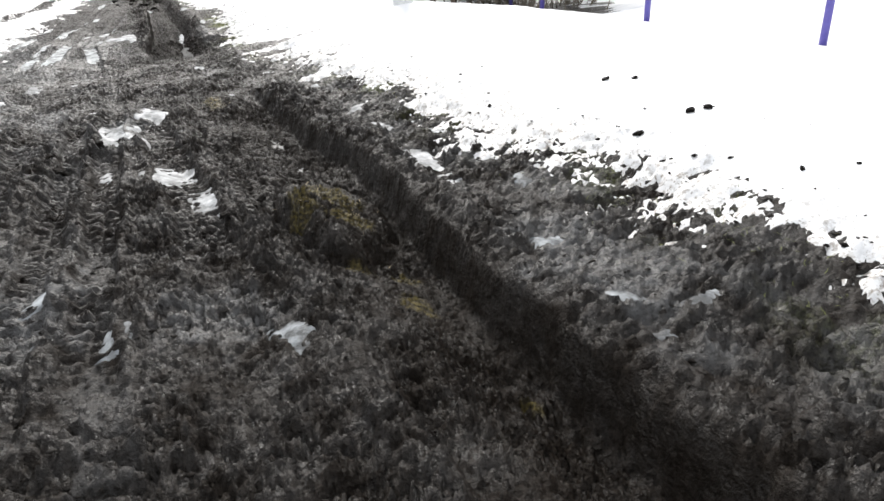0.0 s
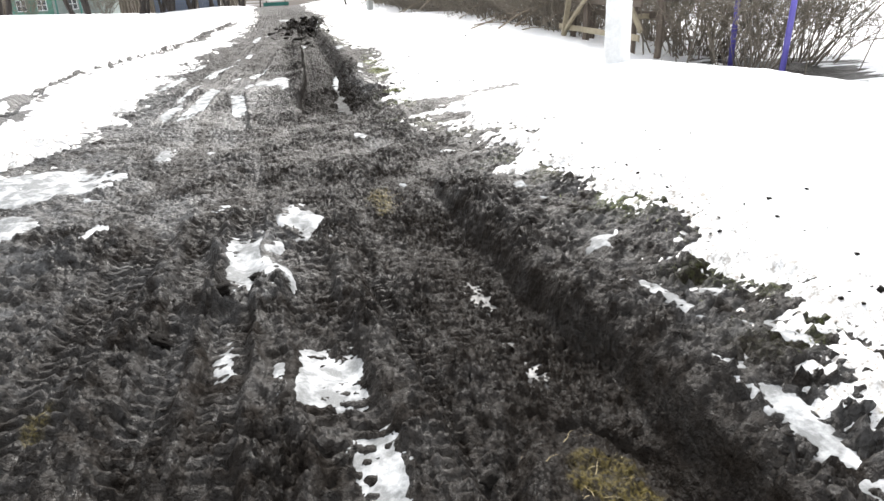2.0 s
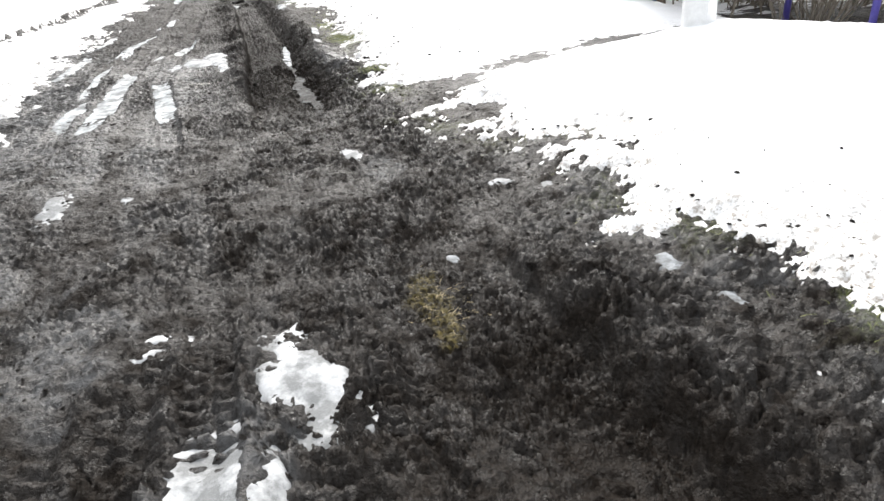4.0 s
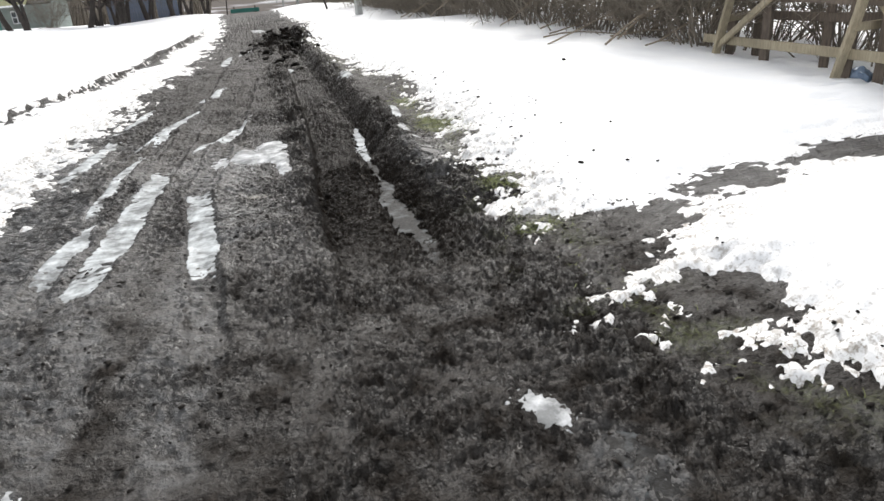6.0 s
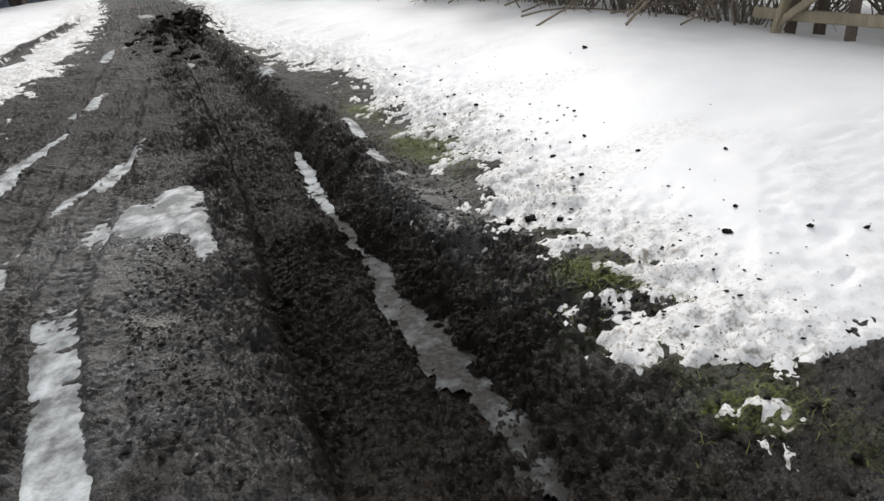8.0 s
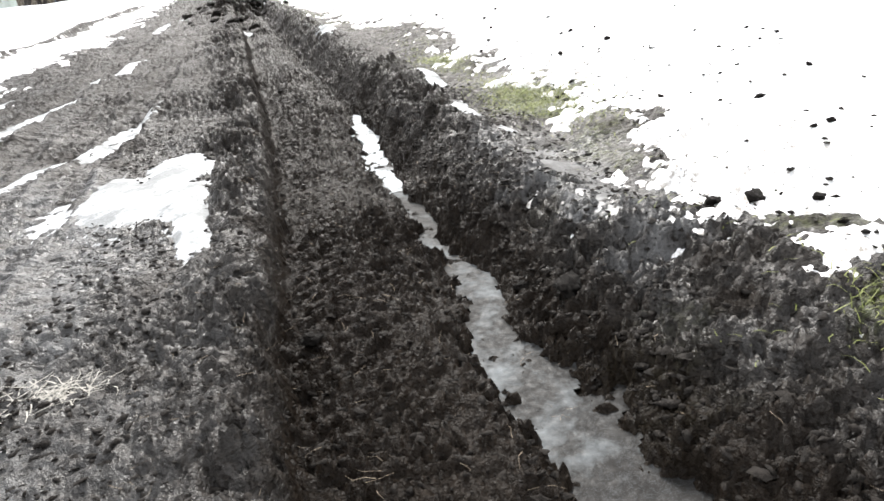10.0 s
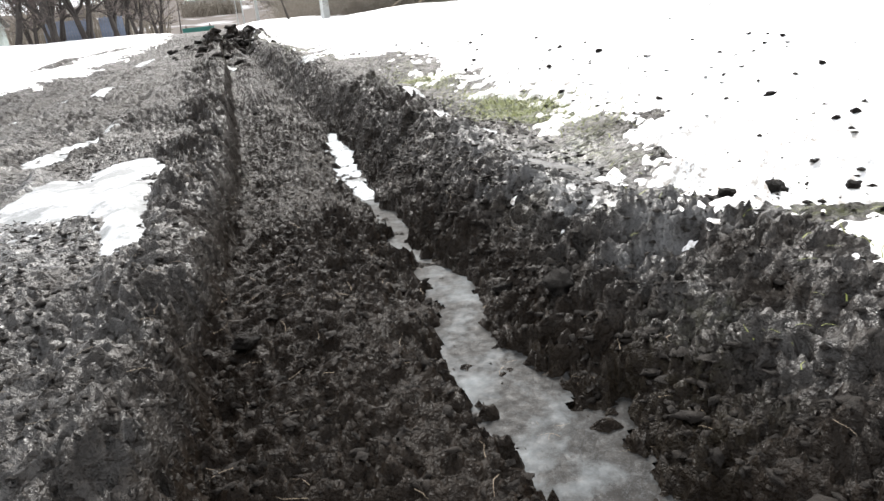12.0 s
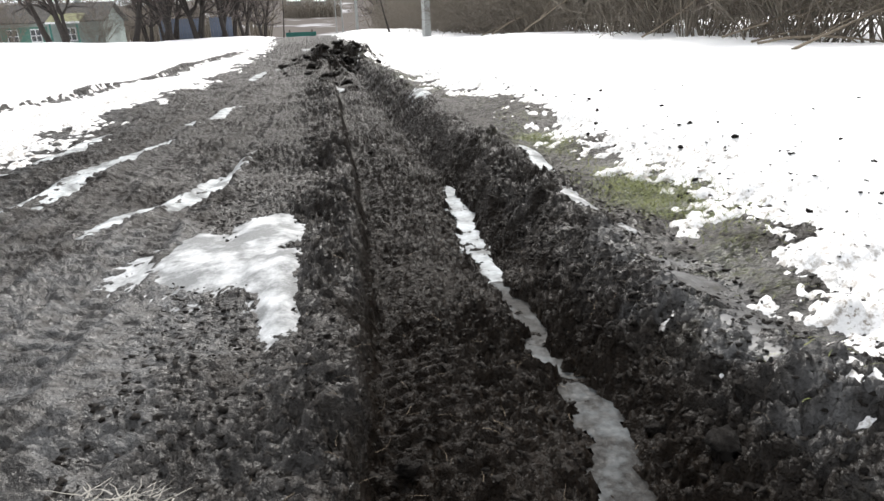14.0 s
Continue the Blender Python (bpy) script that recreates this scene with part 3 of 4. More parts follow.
def grid_sheet(name, xs, ys, height, keep=None, mat=None, attributes=None):
    """A sheet over the crossings of xs and ys; keep drops the cells that it denies."""
    gx, gy = np.meshgrid(xs, ys)
    z = height(gx, gy)
    nx, ny = len(xs), len(ys)
    idx = np.arange(nx * ny).reshape(ny, nx)
    quads = np.stack([idx[:-1, :-1], idx[:-1, 1:], idx[1:, 1:], idx[1:, :-1]], -1).reshape(-1, 4)
    if keep is not None:
        k = keep(gx, gy)
        cell = k[:-1, :-1] | k[:-1, 1:] | k[1:, 1:] | k[1:, :-1]
        quads = quads[cell.ravel()]
    used = np.unique(quads)
    back = np.full(nx * ny, -1)
    back[used] = np.arange(len(used))
    co = np.stack([gx.ravel(), gy.ravel(), z.ravel()], 1)[used]
    quads = back[quads]
    me = bpy.data.meshes.new(name)
    me.vertices.add(len(co))
    me.vertices.foreach_set("co", co.astype(np.float32).ravel())
    me.loops.add(quads.size)
    me.loops.foreach_set("vertex_index", quads.astype(np.int32).ravel())
    me.polygons.add(len(quads))
    me.polygons.foreach_set("loop_start", np.arange(0, quads.size, 4, dtype=np.int32))
    me.polygons.foreach_set("use_smooth", np.ones(len(quads), bool))
    me.update(calc_edges=True)
    me.validate()
    for key, fn in (attributes or {}).items():
        value = fn(co[:, 0], co[:, 1])
        if value.ndim == 2:
            at = me.attributes.new(key, "FLOAT_COLOR", "POINT")
            at.data.foreach_set("color", np.c_[value, np.ones(len(value))].astype(np.float32).ravel())
        else:
            at = me.attributes.new(key, "FLOAT", "POINT")
            at.data.foreach_set("value", value.astype(np.float32))
    if mat:
        me.materials.append(mat)
    return new(name, me)


def stepped(*runs):
    """Runs of (from, to, step) joined into one rising row of numbers."""
    out = [np.arange(a, b - 1e-6, s) for a, b, s in runs]
    return np.concatenate(out + [[runs[-1][1]]])


def growing(start, end, step, rate):
    out, v = [], start
    while abs(v - start) < abs(end - start):
        v += step if end > start else -step
        step *= rate
        out.append(v)
    return np.array(out)


# ---- ground ----
XS = np.concatenate([growing(-3.4, -420, 0.06, 1.13)[::-1], stepped((-3.4, -1.7, 0.03), (-1.7, -0.3, 0.0155), (-0.3, 1.4, 0.0092), (1.4, 2.7, 0.018)), growing(2.7, 420, 0.05, 1.13)])
YS = np.concatenate([growing(0.7, -60, 0.06, 1.25)[::-1], stepped((0.7, 2.5, 0.0155), (2.5, 8.0, 0.0135), (8.0, 12.9, 0.0155), (12.9, 14.9, 0.0088), (14.9, 18.5, 0.017), (18.5, 24.0, 0.026), (24, 32, 0.045), (32, 42, 0.09)), growing(42, 1500, 0.2, 1.09)])


def blot(x, y, cx, cy, rx, ry, seed):
    out = np.zeros(x.shape)
    near = (np.abs(x - cx) < 2 * rx) & (np.abs(y - cy) < 2 * ry)
    if near.any():
        px, py = x[near], y[near]
        out[near] = ss(1.15, 0.55, np.hypot((px - cx) / rx, (py - cy) / ry) + 0.55 * fbm(px, py, 3.5, 3, seed))
    return out


def ground_masks(x, y):
    slush = sum(blot(x, y, *b) for b in ((-0.75, 11.4, 0.2, 1.0, 101), (-1.3, 11.2, 0.22, 0.9, 102), (-2.1, 9.0, 0.9, 0.7, 103), (-0.3, 6.9, 0.25, 0.7, 104),
                                         (0.05, 2.9, 0.3, 0.3, 105), (-0.8, 3.3, 0.35, 0.5, 106), (0.86, 9.8, 0.14, 0.3, 107), (1.3, 14.5, 0.22, 0.7, 108),
                                         (-0.7, 15.0, 0.45, 0.9, 109), (-1.8, 13.0, 0.5, 1.6, 111), 
                                         (-0.55, 13.3, 0.3, 0.6, 113), (1.75, 2.4, 0.3, 0.7, 114), (-2.4, 17.0, 0.45, 4.0, 115), (-1.0, 8.2, 0.3, 0.5, 116)))
    edge_r, edge_l = snow_edge_right(y), snow_edge_left(y)
    slush = slush + 0.6 * ss(0.7, 0.0, x - edge_l) * ss(edge_l - 1.6, edge_l, x) * (fbm(x, y, 2, 3, 121) > -0.1)
    slush = slush + 0.8 * ss(-1.3, -2.2, x) * ss(-0.12, 0.25, fbm(x * 5, y, 0.8, 3, 122)) * ss(40, 30, y)
    slush = slush + 0.4 * ss(0.15, 0.5, fbm(x * 3, y, 1.1, 3, 123)) * ss(0.2, -0.3, x) * ss(36, 28, y)
    slush = slush + 0.8 * bell(y - footpath(x), 0.25) * ss(1.7, 2.4, x) * ss(8, 5, x)
    slush = slush + 0.6 * bell(x - edge_r + 0.35, 0.3) * ss(-0.15, 0.25, fbm(x, y, 3.0, 4, 124)) * ss(10.5, 9, y)
    slush = slush + 0.9 * ss(-1.3, -1.9, x) * ss(5.0, 6.5, y) * ss(13, 11, y) * ss(-0.2, 0.2, fbm(x * 0.8, y * 1.6, 1.4, 4, 125))
    tuft = ss(0.05, 0.45, fbm(x, y, 1.7, 3, 131)) * bell(x - edge_r + 0.05, 0.3) * ss(44, 38, y) * 0.4
    tuft = tuft + sum(blot(x, y, *b) for b in ((1.72, 15.6, 0.22, 0.42, 132), (1.66, 17.4, 0.12, 0.6, 133), (1.55, 13.2, 0.15, 0.2, 134), (1.75, 12.6, 0.14, 0.25, 135), (2.2, 6.9, 0.2, 0.2, 136), (1.45, 12.1, 0.15, 0.15, 138)))
    straw = sum(blot(x, y, *b) for b in ((0.98, 4.35, 0.13, 0.35, 141), (0.72, 4.0, 0.09, 0.22, 142), (0.95, 3.8, 0.14, 0.12, 140), (0.87, 3.28, 0.09, 0.1, 143), (1.08, 3.16, 0.08, 0.1, 144), (1.02, 2.8, 0.08, 0.12, 145), (1.12, 1.87, 0.05, 0.06, 146),
                                         (0.66, 7.95, 0.14, 0.3, 147), (-1.2, 5.4, 0.07, 0.12, 148)))
    return np.stack([slush.clip(0, 1), tuft.clip(0, 1), straw.clip(0, 0.8)], 1)


def slick_mud(x, y):
    """Where wheels and meltwater have smeared the mud flat, and its colour is greyed for sky sheen."""
    runs = ss(-0.25, 0.35, fbm(x * 4, y * 0.9, 1.0, 4, 151, 0.6))
    return (ss(0.2, -0.1, x) * ss(8.5, 11.0, y) * (0.35 + 0.65 * runs) + 0.5 * runs * ss(-0.2, -1.2, x) * ss(9, 6, y) + 0.4 * runs * ss(1.0, 1.2, x) * ss(11, 12.5, y)).clip(0, 1) * ss(60, 50, y) * (1 - 0.75 * ss(14.3, 17, y)) * (1 - 0.85 * ss(12.6, 11.4, y))


FORMS = relief(*np.meshgrid(XS, YS))
ground = grid_sheet("ground", XS, YS, lambda x, y: base(x, y) + FORMS[0], None, MUD,
                    {"masks": ground_masks, "distant": lambda x, y: ss(60, 100, y), "dry": lambda x, y: ss(14.5, 19, y), "slick_sheen": slick_mud, "fresh_and_shade": lambda x, y: FORMS[2].ravel() * (ss(10.5, 12.5, y) * 0.97 + ss(9, 7, y) * 0.75)})
tagged(ground, "rutted wet brown mud of a thawing village track", "ground", kind="structure")

# ---- snow ----
SX_R = np.concatenate([stepped((1.0, 2.9, 0.022), (2.9, 4.5, 0.06)), growing(4.5, 420, 0.1, 1.13)])
SX_L = np.concatenate([growing(-4.6, -420, 0.1, 1.13)[::-1], stepped((-4.6, -1.0, 0.045))])
SY = np.concatenate([growing(0.7, -60, 0.08, 1.25)[::-1], stepped((0.7, 17.5, 0.024), (17.5, 26, 0.06), (26, 46, 0.16)), growing(46, 1500, 0.3, 1.09)])


def snow_keep(x, y):
    return snow_depth(x, y) - 0.4 * ss(70, 90, y) > -0.03


def snow_dirt(x, y):
    edge = np.where(x > 0, x - snow_edge_right(y), snow_edge_left(y) - x)
    path = bell(y - footpath(x) + 0.25, 0.5) * ss(1.0, 1.6, x) * ss(9, 5, x)
    slops = (x < 0) * (0.75 * ss(1.5, 0.1, edge) + 0.55 * ss(1.1, 0.3, np.abs(x - side_track(y)))) * ss(-0.35, 0.35, fbm(x * 2.5, y, 0.9, 4, 99, 0.6))
    return (slops + 0.9 * ss(0.75, 0.0, edge) + 0.40 * ss(2.2, 0.4, edge) * ss(0.0, 0.5, fbm(x, y, 1.1, 3, 98)) + 0.8 * path + 0.8 * ss(0.55, 0.1, np.abs(x - side_track(y)))).clip(0, 1) * ss(60, 40, y)


for side, xs in (("right", SX_R), ("left", SX_L)):
    sheet = grid_sheet("snow_field", xs, SY, lambda x, y: snow_top(x, y)[0], snow_keep, SNOW, {"dirt": snow_dirt})
    tagged(sheet, "old white snow cover with a ragged dirty melting edge beside the track", "snow", kind="structure")


# ---- frozen patches on the track ----
def band_like(wide, long):
    return long > 4 * wide


def frozen_patch(x, y, wide, long, turn=0.0, mat=FIRN, seed=0, thick=0.02, lobes=(), label="white frozen snow patch lying on the mud"):
    thick = min(thick, 0.07 * min(wide, long) + 0.003)
    n = int(min(70, max(14, max(wide, long) / 0.018)))
    us, vs = np.linspace(-0.8, 0.8, max(12, int(min(60, wide * 1.6 / 0.016)))), np.linspace(-0.8, 0.8, n)
    c, s = math.cos(radians(turn)), math.sin(radians(turn))

    def place(gu, gv):
        px, py = gu * wide, gv * long
        return x + c * px - s * py, y + s * px + c * py

    def depth(gu, gv):
        px, py = place(gu, gv)
        band = band_like(wide, long)
        r = ((np.abs(gu) * 2) ** 4 + (np.abs(gv) * 2) ** 4) ** 0.25 if band else np.hypot(gu * 2, gv * 2)
        if lobes:
            r = np.minimum.reduce([patch_reach(px, py, row) for row in lobes])
        r = r + (0.40 if band else 0.3 if lobes else 0.55) * fbm(px, py, 3.2 / max(0.25, min(1, wide * 2.2)), 4, 200 + seed, 0.6)
        r = r + 1.6 * ss(1.1, 1.5, 2 * np.maximum(np.abs(gu), np.abs(gv)))
        d = thick * (1 - r).clip(-1.2, 0.55)
        return d

    gu, gv = np.meshgrid(us, vs)
    px, py = place(gu, gv)
    d = depth(gu, gv)
    smooth = base(px, py) + relief(px, py, False)[0]
    for _ in range(24):
        pad = np.pad(smooth, 1, mode="edge")
        smooth = (pad[:-2, 1:-1] + pad[2:, 1:-1] + pad[1:-1, :-2] + pad[1:-1, 2:] + 2 * pad[1:-1, 1:-1]) / 6
    z = smooth + d * 1.5 + (0.004 if min(wide, long) > 0.25 or band_like(wide, long) else -0.001)
    keep = d > -0.75 * thick
    idx = np.arange(px.size).reshape(px.shape)
    cell = (keep[:-1, :-1] | keep[:-1, 1:] | keep[1:, 1:] | keep[1:, :-1]).ravel()
    quads = np.stack([idx[:-1, :-1], idx[:-1, 1:], idx[1:, 1:], idx[1:, :-1]], -1).reshape(-1, 4)[cell]
    if not len(quads):
        return None
    used = np.unique(quads)
    back = np.full(px.size, -1)
    back[used] = np.arange(len(used))
    verts = np.stack([px.ravel(), py.ravel(), z.ravel()], 1)[used]
    ob = mesh_object("frozen_patch", verts.tolist(), back[quads].tolist(), mat)
    return tagged(ob, label, "ice patch", "frozen patches on the track")


for n, row in enumerate((*FIRN_NEAR, *FIRN_MID, *FIRN_FAR)):
    thin = row[1] < 3.7 or 7.2 < row[1] < 8.6 and row[0] > 0.5
    frozen_patch(*row, THIN if thin else DIRTY_FIRN if row[3] > 4 * row[2] and row[1] > 9 else FIRN, n, label="thin blue-grey skin of ice on the mud" if thin else "white frozen snow patch lying on the mud")
for n, row in enumerate(BROAD):
    frozen_patch(*row, FIRN, 71 + n, 0.034)
frozen_patch(-0.3, 15.35, 0.9, 1.6, 0, FIRN, 70, 0.03, SHEET)
frozen_patch(0.98, 6.23, 0.16, 0.42, 12, SLUSH, 76, 0.012, label="shallow grey puddle skinned with ice in the rut")
frozen_patch(0.88, 9.85, 0.2, 0.35, 10, ICE, 77, 0.012, label="grey ice skin on a small puddle")
frozen_patch(1.30, 14.5, 0.22, 0.7, 0, SLUSH, 78, 0.008, label="shallow grey meltwater film on the mud")
frozen_patch(1.0, 5.5, 0.14, 0.5, 8, SLUSH, 79, 0.012, label="shallow grey puddle skinned with ice in the rut")


# ---- ice in the gutter of the far rut ----
def gutter_ice(y0, y1, mat, label):
    ys, us = np.arange(y0, y1, 0.016), np.linspace(-0.24, 0.24, 49)
    gu, gy = np.meshgrid(us, ys)
    gx = gutter_mid(gy) + gu
    r = gutter_reach(gx, gy)
    z = np.interp(gy, *GUTTER) + 0.0025 * fbm(gx, gy, 5, 3, 302) - 0.012 * ss(0.9, 1.4, r)
    keep = r < 1.2
    idx = np.arange(gx.size).reshape(gx.shape)
    cell = (keep[:-1, :-1] & keep[:-1, 1:] & keep[1:, 1:] & keep[1:, :-1]).ravel()
    quads = np.stack([idx[:-1, :-1], idx[:-1, 1:], idx[1:, 1:], idx[1:, :-1]], -1).reshape(-1, 4)[cell]
    used = np.unique(quads)
    back = np.full(gx.size, -1)
    back[used] = np.arange(len(used))
    ob = mesh_object("rut_ice", np.stack([gx.ravel(), gy.ravel(), z.ravel()], 1)[used].tolist(), back[quads].tolist(), mat)
    return tagged(ob, label, "ice")


gutter_ice(12.1, 15.35, ICE, "long strip of cloudy grey ice frozen in the wheel rut")
gutter_ice(15.34, 17.3, WHITE_ICE, "whitish strip of ice at the far end of the wheel rut")


# ---- poles and posts ----
def surfaces(x, y):
    """Height of what lies on top, snow or mud, at each place."""
    x, y = np.asarray(x, float), np.asarray(y, float)
    z, t = snow_top(x, y)
    g = ground_height(x, y)
    return np.where(t > 0, np.maximum(z, g), g).tolist()


def surface(x, y):
    return surfaces([x], [y])[0]


def utility_pole(x, y, turn, high, mat, label):
    pole = empty("utility_pole", pose(x, y, surface(x, y) - 0.25, 0, 0, turn))
    bm = bmesh.new()
    rings = []
    for k in range(13):
        h = k / 12
        w, d = 0.15 - 0.055 * h, 0.105 - 0.03 * h
        ring = [bm.verts.new((sx * w, sy * d, h * high)) for sx, sy in ((-0.72, -1), (0.72, -1), (1, 0.75), (0.9, 1), (-0.9, 1), (-1, 0.75))]
        rings.append(ring)
    for a, b in zip(rings, rings[1:]):
        for i in range(6):
            bm.faces.new((a[i], a[(i + 1) % 6], b[(i + 1) % 6], b[i]))
    bm.faces.new(rings[-1])
    part("shaft", bm, mat, pole)
    return tagged(pole, label, "utility pole", "poles along the track")


utility_pole(3.84, 10.5, 33, 8.5, CONCRETE, "whitewashed concrete utility pole standing in the snow by the footpath")
utility_pole(4.15, 37.5, 12, 8.5, OLD_CONCRETE, "grey concrete utility pole at the edge of the hedge")
utility_pole(4.9, 84.0, 12, 9.6, OLD_CONCRETE, "tall grey concrete utility pole beyond the rise")
utility_pole(6.6, 150.0, 12, 9.6, OLD_CONCRETE, "distant grey utility pole down the hollow")
utility_pole(8.0, 215.0, 12, 9.6, OLD_CONCRETE, "distant grey utility pole down the hollow")


def fence_post(x, y, lean):
    bm = bmesh.new()
    bmesh.ops.create_cone(bm, cap_ends=True, segments=14, radius1=0.042, radius2=0.042, depth=1.75)
    bmesh.ops.translate(bm, verts=bm.verts, vec=(0, 0, 0.75))
    post = part("fence_post", bm, BLUE_STEEL, smooth=True)
    post.matrix_basis = pose(x, y, surface(x, y) - 0.02, lean[0], lean[1], 0)
    cap = bmesh.new()
    bmesh.ops.create_uvsphere(cap, u_segments=12, v_segments=6, radius=0.043)
    cap.transform(pose(0, 0, 1.625))
    part("cap", cap, BLUE_STEEL, post, smooth=True)
    return tagged(post, "violet-blue painted round steel fence post in the snow", "fence post", "blue fence posts")


for px, py, lean in ((7.0, 12.95, (0, 1)), (6.85, 11.5, (0, 3)), (6.75, 8.4, (1, 1)), (6.7, 5.4, (0, 2))):
    fence_post(px, py, lean)


# ---- timber trestle ----
def timber_trestle():
    z0 = 0.30
    t = empty("timber_trestle", pose(5.35, 14.6, z0, 0, 0, 4))
    for n, (y, lean) in enumerate(((1.25, -0.42), (-0.55, -0.42))):
        part("leaning_plank", beam((0, y, -0.1), (-0.02, y + lean, 1.35), 0.10, 0.05, seed=n), TIMBER, t, "grey weathered plank set aslant")
    for n, (x, y, top) in enumerate(((0.18, 1.2, 0.5), (0.12, 0.55, 1.5), (0.55, 1.15, 1.4), (0.25, -0.85, 1.45), (0.6, -1.1, 1.3), (0.1, -0.6, 0.75), (0.65, 0.2, 1.3))):
        part("upright", beam((x, y, -0.15), (x + 0.02, y - 0.03, top), 0.12 if n in (1, 3) else 0.09, 0.09, seed=10 + n), DARK_TIMBER, t, "dark damp squared upright")
    part("lower_rail", beam((0.05, 1.5, 0.27), (0.08, -1.35, 0.22), 0.035, 0.10, seed=21), TIMBER, t)
    part("upper_rail", beam((0.10, 1.35, 0.76), (0.14, -1.3, 0.74), 0.04, 0.11, seed=22), DARK_TIMBER, t)
    part("back_rail", beam((0.6, 1.4, 0.5), (0.66, -1.3, 0.52), 0.035, 0.10, seed=23), DARK_TIMBER, t)
    part("brace", beam((0.0, 1.22, 0.16), (-0.03, -0.45, 1.32), 0.05, 0.07, seed=24), TIMBER, t, "thin pale diagonal brace")
    part("brace", beam((0.2, -0.25, 1.35), (0.2, -1.2, 0.3), 0.05, 0.09, seed=25), TIMBER, t, "thin pale diagonal brace")
    part("cross_bar", beam((-0.02, 1.1, 0.5), (0.62, 1.2, 0.52), 0.05, 0.08, seed=26), TIMBER, t)
    part("cross_bar", beam((0.0, -0.75, 0.5), (0.66, -0.7, 0.5), 0.05, 0.08, seed=27), TIMBER, t)
    return tagged(t, "rickety weathered grey timber trestle standing in the snow before the hedge", "trestle")


timber_trestle()


def crumpled_sheet():
    bm = bmesh.new()
    bmesh.ops.create_icosphere(bm, subdivisions=3, radius=0.10)
    for v in bm.verts:
        v.co *= 1 + 0.5 * noise.noise(v.co * 9) + 0.25 * noise.noise(v.co * 23)
        v.co.z *= 0.8
    ob = part("plastic_sheet", bm, plain_material("pale_blue_plastic", (0.14, 0.20, 0.30), (0.26, 0.33, 0.42), 15, 0.35), smooth=False)
    ob.matrix_basis = pose(5.6, 13.9, surface(5.6, 13.9) + 0.04)
    return tagged(ob, "crumpled pale blue plastic sheet under the trestle", "plastic sheet")


crumpled_sheet()


# ---- bare trees and bushes ----
def tubes(branches, sides=4):
    """Vertices and faces of tapered tubes; a branch is a row of (place, radius)."""
    verts, faces = [], []
    for pts in branches:
        start = len(verts)
        for i, (p, r) in enumerate(pts):
            d = (pts[min(i + 1, len(pts) - 1)][0] - pts[max(i - 1, 0)][0]).normalized()
            u = d.orthogonal().normalized()
            v = d.cross(u)
            for s in range(sides):
                a = 2 * math.pi * s / sides
                verts.append(p + (u * math.cos(a) + v * math.sin(a)) * r)
        for i in range(len(pts) - 1):
            for s in range(sides):
                a, b = start + i * sides + s, start + i * sides + (s + 1) % sides
                faces.append((a, b, b + sides, a + sides))
    return verts, faces


def grow(rnd, p, d, length, radius, steps, wander, lift):
    pts = [(p.copy(), radius)]
    for i in range(steps):
        d = (d + Vector((rnd.gauss(0, wander), rnd.gauss(0, wander), rnd.gauss(0, wander) + lift))).normalized()
        p = p + d * (length / steps)
        pts.append((p.copy(), radius * (1 - 0.75 * (i + 1) / steps)))
    return pts


def side_way(rnd, pts, spread):
    i = rnd.randrange(max(1, len(pts) // 4), len(pts))
    d = (pts[i][0] - pts[i - 1][0]).normalized()
    out = Vector((rnd.gauss(0, 1), rnd.gauss(0, 1), rnd.gauss(0.2, 0.7))).normalized()
    return pts[i][0], pts[i][1], (d + out * spread).normalized()


def bare_tree(seed, high, trunks, lean=(0, 0), twigs=900, limbs=9, spread=0.9):
    """A leafless tree: trunk and limbs in one mesh, the fine twigs of the crown in another."""
    rnd = random.Random(seed)
    tree = empty("bare_tree")
    wood, fine = [], []
    for k in range(trunks):
        d = Vector((lean[0] + rnd.gauss(0, 0.12), lean[1] + rnd.gauss(0, 0.12), 1)).normalized()
        start = Vector((rnd.uniform(-0.25, 0.25) * (k > 0), rnd.uniform(-0.25, 0.25) * (k > 0), -0.1))
        stem = grow(rnd, start, d, high * 0.75, 0.055 * high ** 0.5 * (1.1 if k == 0 else 0.7), 8, 0.10, 0.03)
        wood.append(stem)
        boughs = []
        for _ in range(limbs):
            p, r, w = side_way(rnd, stem, spread)
            boughs.append(grow(rnd, p, w, high * rnd.uniform(0.25, 0.5), r * 0.62 + 0.008, 6, 0.20, 0.06))
        wood += boughs
        second = []
        for _ in range(limbs * 5):
            p, r, w = side_way(rnd, rnd.choice(boughs + [stem]), spread)
            second.append(grow(rnd, p, w, high * rnd.uniform(0.12, 0.26), r * 0.6 + 0.005, 4, 0.25, 0.04))
        wood += second
        for _ in range(twigs // trunks):
            p, r, w = side_way(rnd, rnd.choice(second), 1.0)
            fine.append(grow(rnd, p, w, high * rnd.uniform(0.06, 0.16), 0.011, 3, 0.3, 0.02))
    v, f = tubes(wood, 5)
    mesh_object("trunk", v, f, BARK, tree)
    v, f = tubes(fine, 3)
    mesh_object("crown", v, f, TREE_TWIG, tree, "thin grey-brown bare twigs")
    return tree


